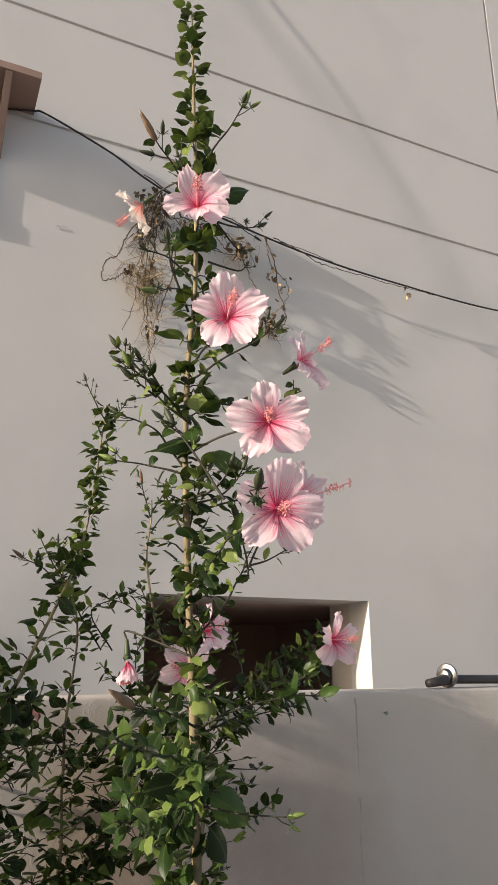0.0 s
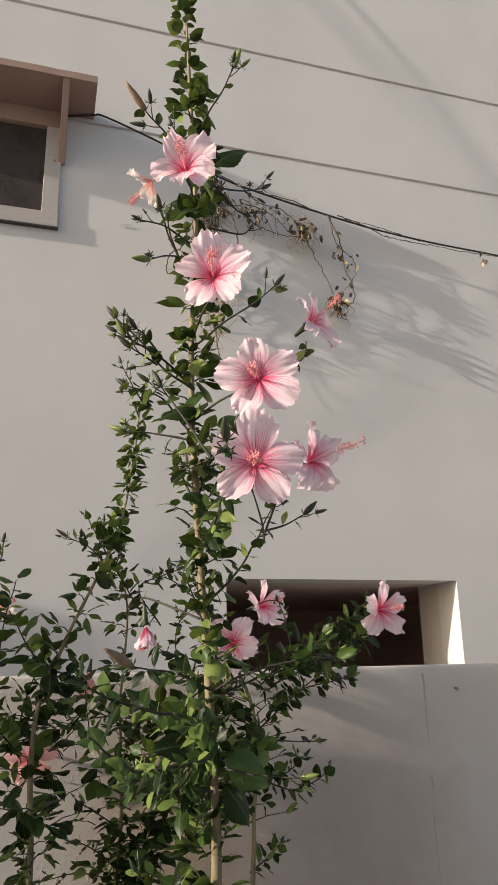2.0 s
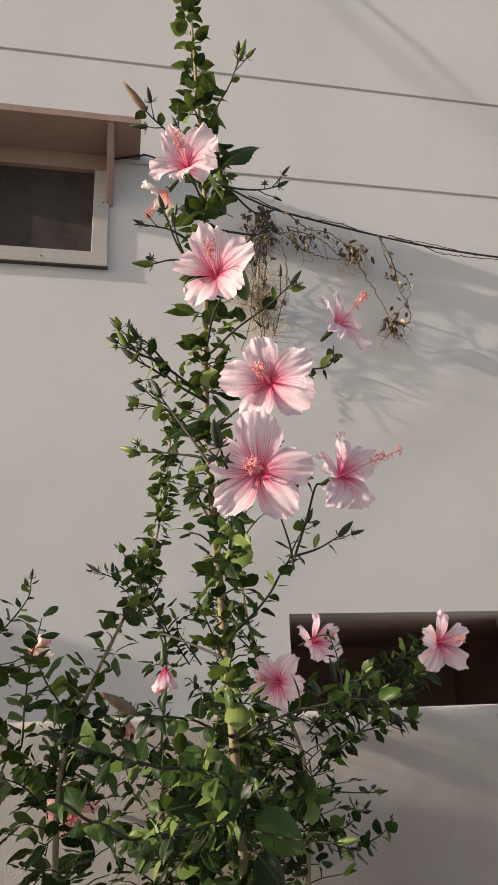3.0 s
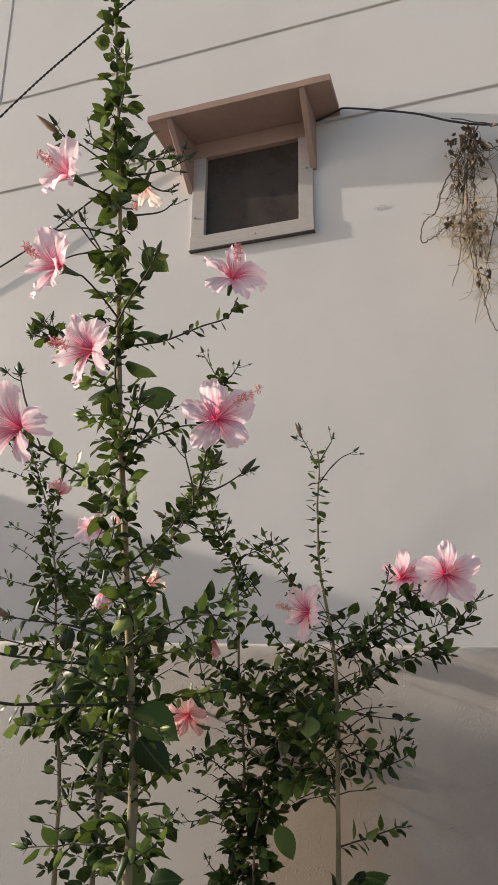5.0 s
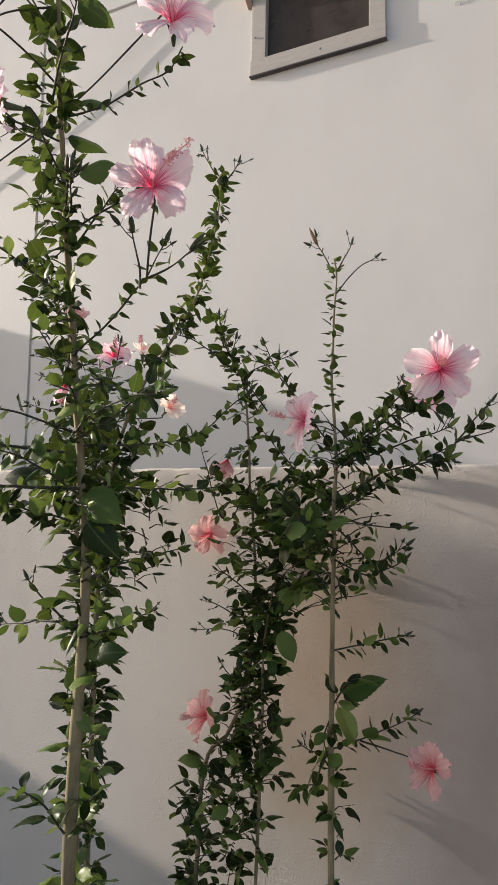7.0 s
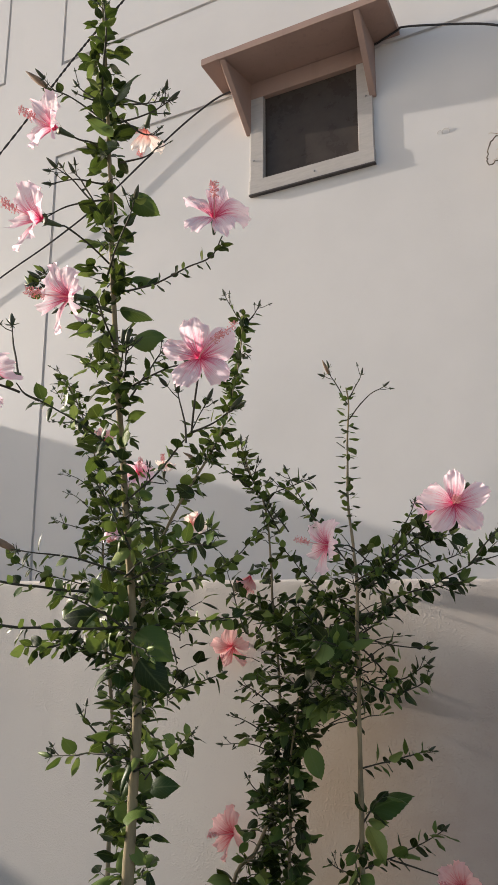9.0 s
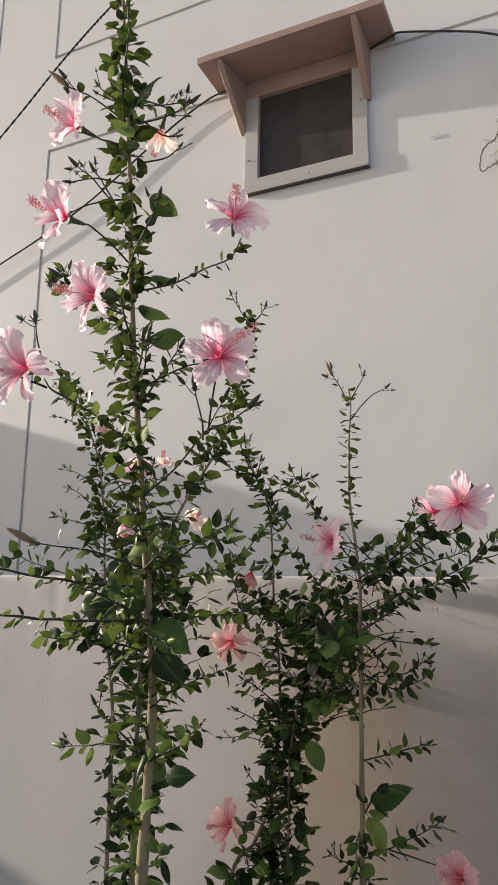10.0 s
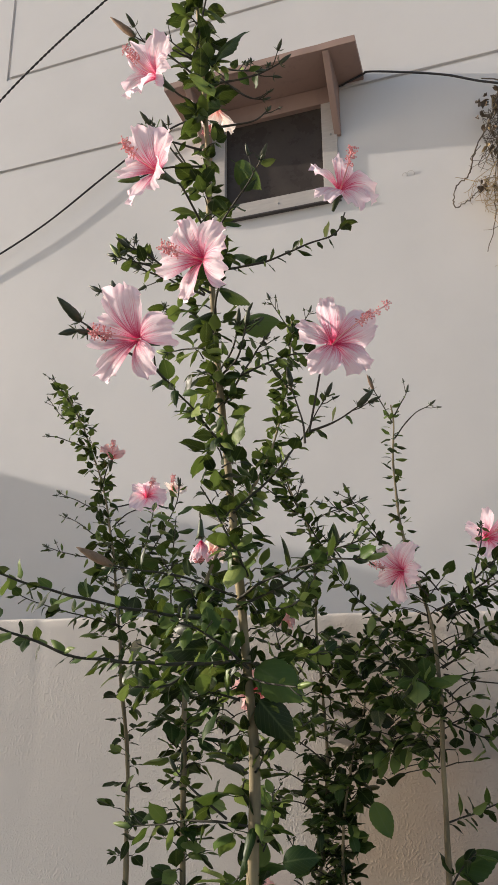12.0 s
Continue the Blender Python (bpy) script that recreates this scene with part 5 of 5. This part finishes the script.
foliage(A, [(0.3, -2.91, 1.48), (0.272, -2.925, 1.8), (0.27, -2.955, 2.04)], size=0.034, step=0.019, reach=0.03)
foliage(C, [(0.25, -2.1, 0.75), (0.28, -2.13, 1), (0.28, -2.13, 1.3)], size=0.044, step=0.009, reach=0.06)
foliage(C, [(0.3, -2.12, 0.95), (0.33, -2.14, 1.1), (0.34, -2.15, 1.28)], size=0.06, step=0.0115, reach=0.07)
foliage(B, [(0.42, -2.15, 0.98), (0.44, -2.18, 1.12), (0.46, -2.2, 1.3)], size=0.062, step=0.0105, reach=0.08)
foliage(C, [(0.2, -2.1, 0.9), (0.2, -2.12, 1.05), (0.22, -2.12, 1.2)], size=0.05, step=0.013, reach=0.06)
foliage(A, [(0.3, -2.84, 1.08), (0.29, -2.85, 1.2), (0.29, -2.86, 1.32)], size=0.056, step=0.016, reach=0.035)
foliage(E, [(0.056, -2.49, 0.6), (0.052, -2.485, 1.0), (0.04, -2.455, 1.22)], size=0.052, step=0.013, reach=0.045)
foliage(E, [(0.055, -2.5, 0.75), (0.055, -2.49, 0.95), (0.05, -2.47, 1.15)], size=0.052, step=0.0095, reach=0.05)
foliage(A, [(0.295, -2.93, 1.5), (0.272, -2.945, 1.75), (0.27, -2.96, 1.87)], size=0.044, step=0.016, reach=0.02)
foliage(E, [(0.08, -2.38, 1.05), (0.1, -2.36, 1.15), (0.11, -2.38, 1.3)], size=0.05, step=0.0075, reach=0.07)
twig(B, [(0.58, -2.33, 1.33), (0.66, -2.36, 1.39), (0.74, -2.39, 1.43), (0.8, -2.41, 1.45)], size=0.042, step=0.009, bud=0.02, fresh=True)
twig(B, [(0.58, -2.3, 1.27), (0.66, -2.3, 1.32), (0.74, -2.3, 1.34), (0.8, -2.3, 1.35)], size=0.04, step=0.009, bud=0.028, fresh=True)
foliage(C, [(0.09, -2.09, 0.1), (0.11, -2.09, 0.45), (0.2, -2.09, 0.66)], size=0.054, step=0.0095, reach=0.045)
foliage(C, [(0.27, -2.09, 0.3), (0.285, -2.1, 0.65), (0.29, -2.1, 0.92)], size=0.052, step=0.0095, reach=0.04)

# ---- blooms ----
flower(A, (0.231, -3.045, 2.189), (-0.36, -0.93, 0.0), 0.058, 1, 0.8, spin=50, stalk=(0.268, -2.935, 2.19))
flower(A, (0.264, -3.1, 1.964), (-0.3, -0.94, -0.1), 0.06, 2, 0.85, spin=20, stalk=(0.272, -2.91, 1.955))
flower(A, (0.334, -3.094, 1.81), (-0.3, -0.92, -0.24), 0.06, 3, spin=28, lean=(-0.008, 0, 0.004), stalk=(0.273, -2.896, 1.8))
flower(A, (0.294, -3.2, 1.652), (-0.28, -0.94, -0.2), 0.06, 4, spin=14)
flower(A, (0.476, -2.914, 1.735), (0.5, -0.84, 0.1), 0.064, 25, spin=28, lean=(0.05, 0.03, 0.02), stalk=(0.417, -2.84, 1.62))
flower(A, (0.495, -2.9, 2.009), (0.47, -0.8, 0.36), 0.062, 6, spin=10, droop=0.12)
flower(A, (0.216, -2.74, 2.39), (-0.6, 0.45, -0.5), 0.054, 7, 0.9, cream=True, stalk=(0.26, -2.94, 2.33))
flower(B, (0.818, -2.45, 1.508), (0.25, -0.96, -0.08), 0.068, 8, 0.95, spin=18)
flower(B, (0.498, -2.32, 1.438), (-0.65, -0.76, 0.0), 0.072, 9, 0.95, spin=50, stalk=(0.56, -2.22, 1.4))
flower(B, (0.672, -1.95, 1.546), (0.45, -0.87, 0.1), 0.074, 10, 0.85, spin=30, stalk=(0.666, -2.15, 1.55))
flower(B, (0.752, -2.217, 0.697), (-0.5, -0.8, 0.2), 0.055, 11, coral=True, spin=20)
flower(C, (0.045, -1.962, 1.165), (-0.1, -0.8, -0.4), 0.062, 12, 0.95, coral=True, spin=18)
flower(D, FD1, (0.3, -0.45, 0.75), 0.042, 14, 0.6, coral=True)
flower(D, FD2, (0.5, -0.6, 0.35), 0.068, 15, 0.7, droop=0.3, stalk=(-0.31, -2.17, 1.6))
flower(D, FD3, (0.8, -0.42, 0.42), 0.052, 16, 0.5, droop=0.25, cream=True, stalk=(-0.2, -2.2, 1.46))
flower(D, FD4, (0.3, -0.5, 0.8), 0.046, 19, 0.5, cream=True, droop=0.3, stalk=(-0.31, -2.15, 1.66))
flower(C, (0.17, -2.1, 1.372), (-0.15, -0.3, -0.9), 0.042, 17, 0.35, coral=True)
flower(A, (0.213, -2.8, 1.46), (0.05, -0.1, -0.98), 0.031, 18, 0.12, stalk=(0.29, -2.88, 1.47))
flower(C, (0.085, -2.02, 0.66), (-0.45, -0.85, 0.1), 0.07, 13, 0.9, coral=True, spin=10)

# leaves past the countable ones, joined plant by plant
for pl, rnd, count, rest in SHED.values():
    if not rest:
        continue
    verts, faces, uvs = [], [], []
    for me, mat in rest:
        base = len(verts)
        verts += [mat @ v.co for v in me.vertices]
        layer = me.uv_layers[0].data
        for poly in me.polygons:
            faces.append([base + i for i in poly.vertices])
            uvs += [tuple(layer[i].uv) for i in poly.loop_indices]
    me = bpy.data.meshes.new("leaf_mass")
    me.from_pydata(verts, [], faces)
    lay = me.uv_layers.new(name="UVMap")
    lay.data.foreach_set("uv", [c for uv in uvs for c in uv])
    me.materials.append(LEAF)
    me.polygons.foreach_set("use_smooth", [True] * len(me.polygons))
    ob = new("leaf_mass", me)
    ob.parent = pl
    ob.matrix_parent_inverse = Matrix.Translation(pl.location).inverted()
    tagged(ob, "dense small green leaves", kind="stuff")
for name, meshes in EXTRA.items():
    bm = bmesh.new()
    for b in meshes:
        tmp = bpy.data.meshes.new("tmp")
        b.to_mesh(tmp)
        b.free()
        bm.from_mesh(tmp)
        bpy.data.meshes.remove(tmp)
    tagged(part("shoot_mass", bm, TWIG, SHED[name][0], "thin side shoots", True), kind="stuff")
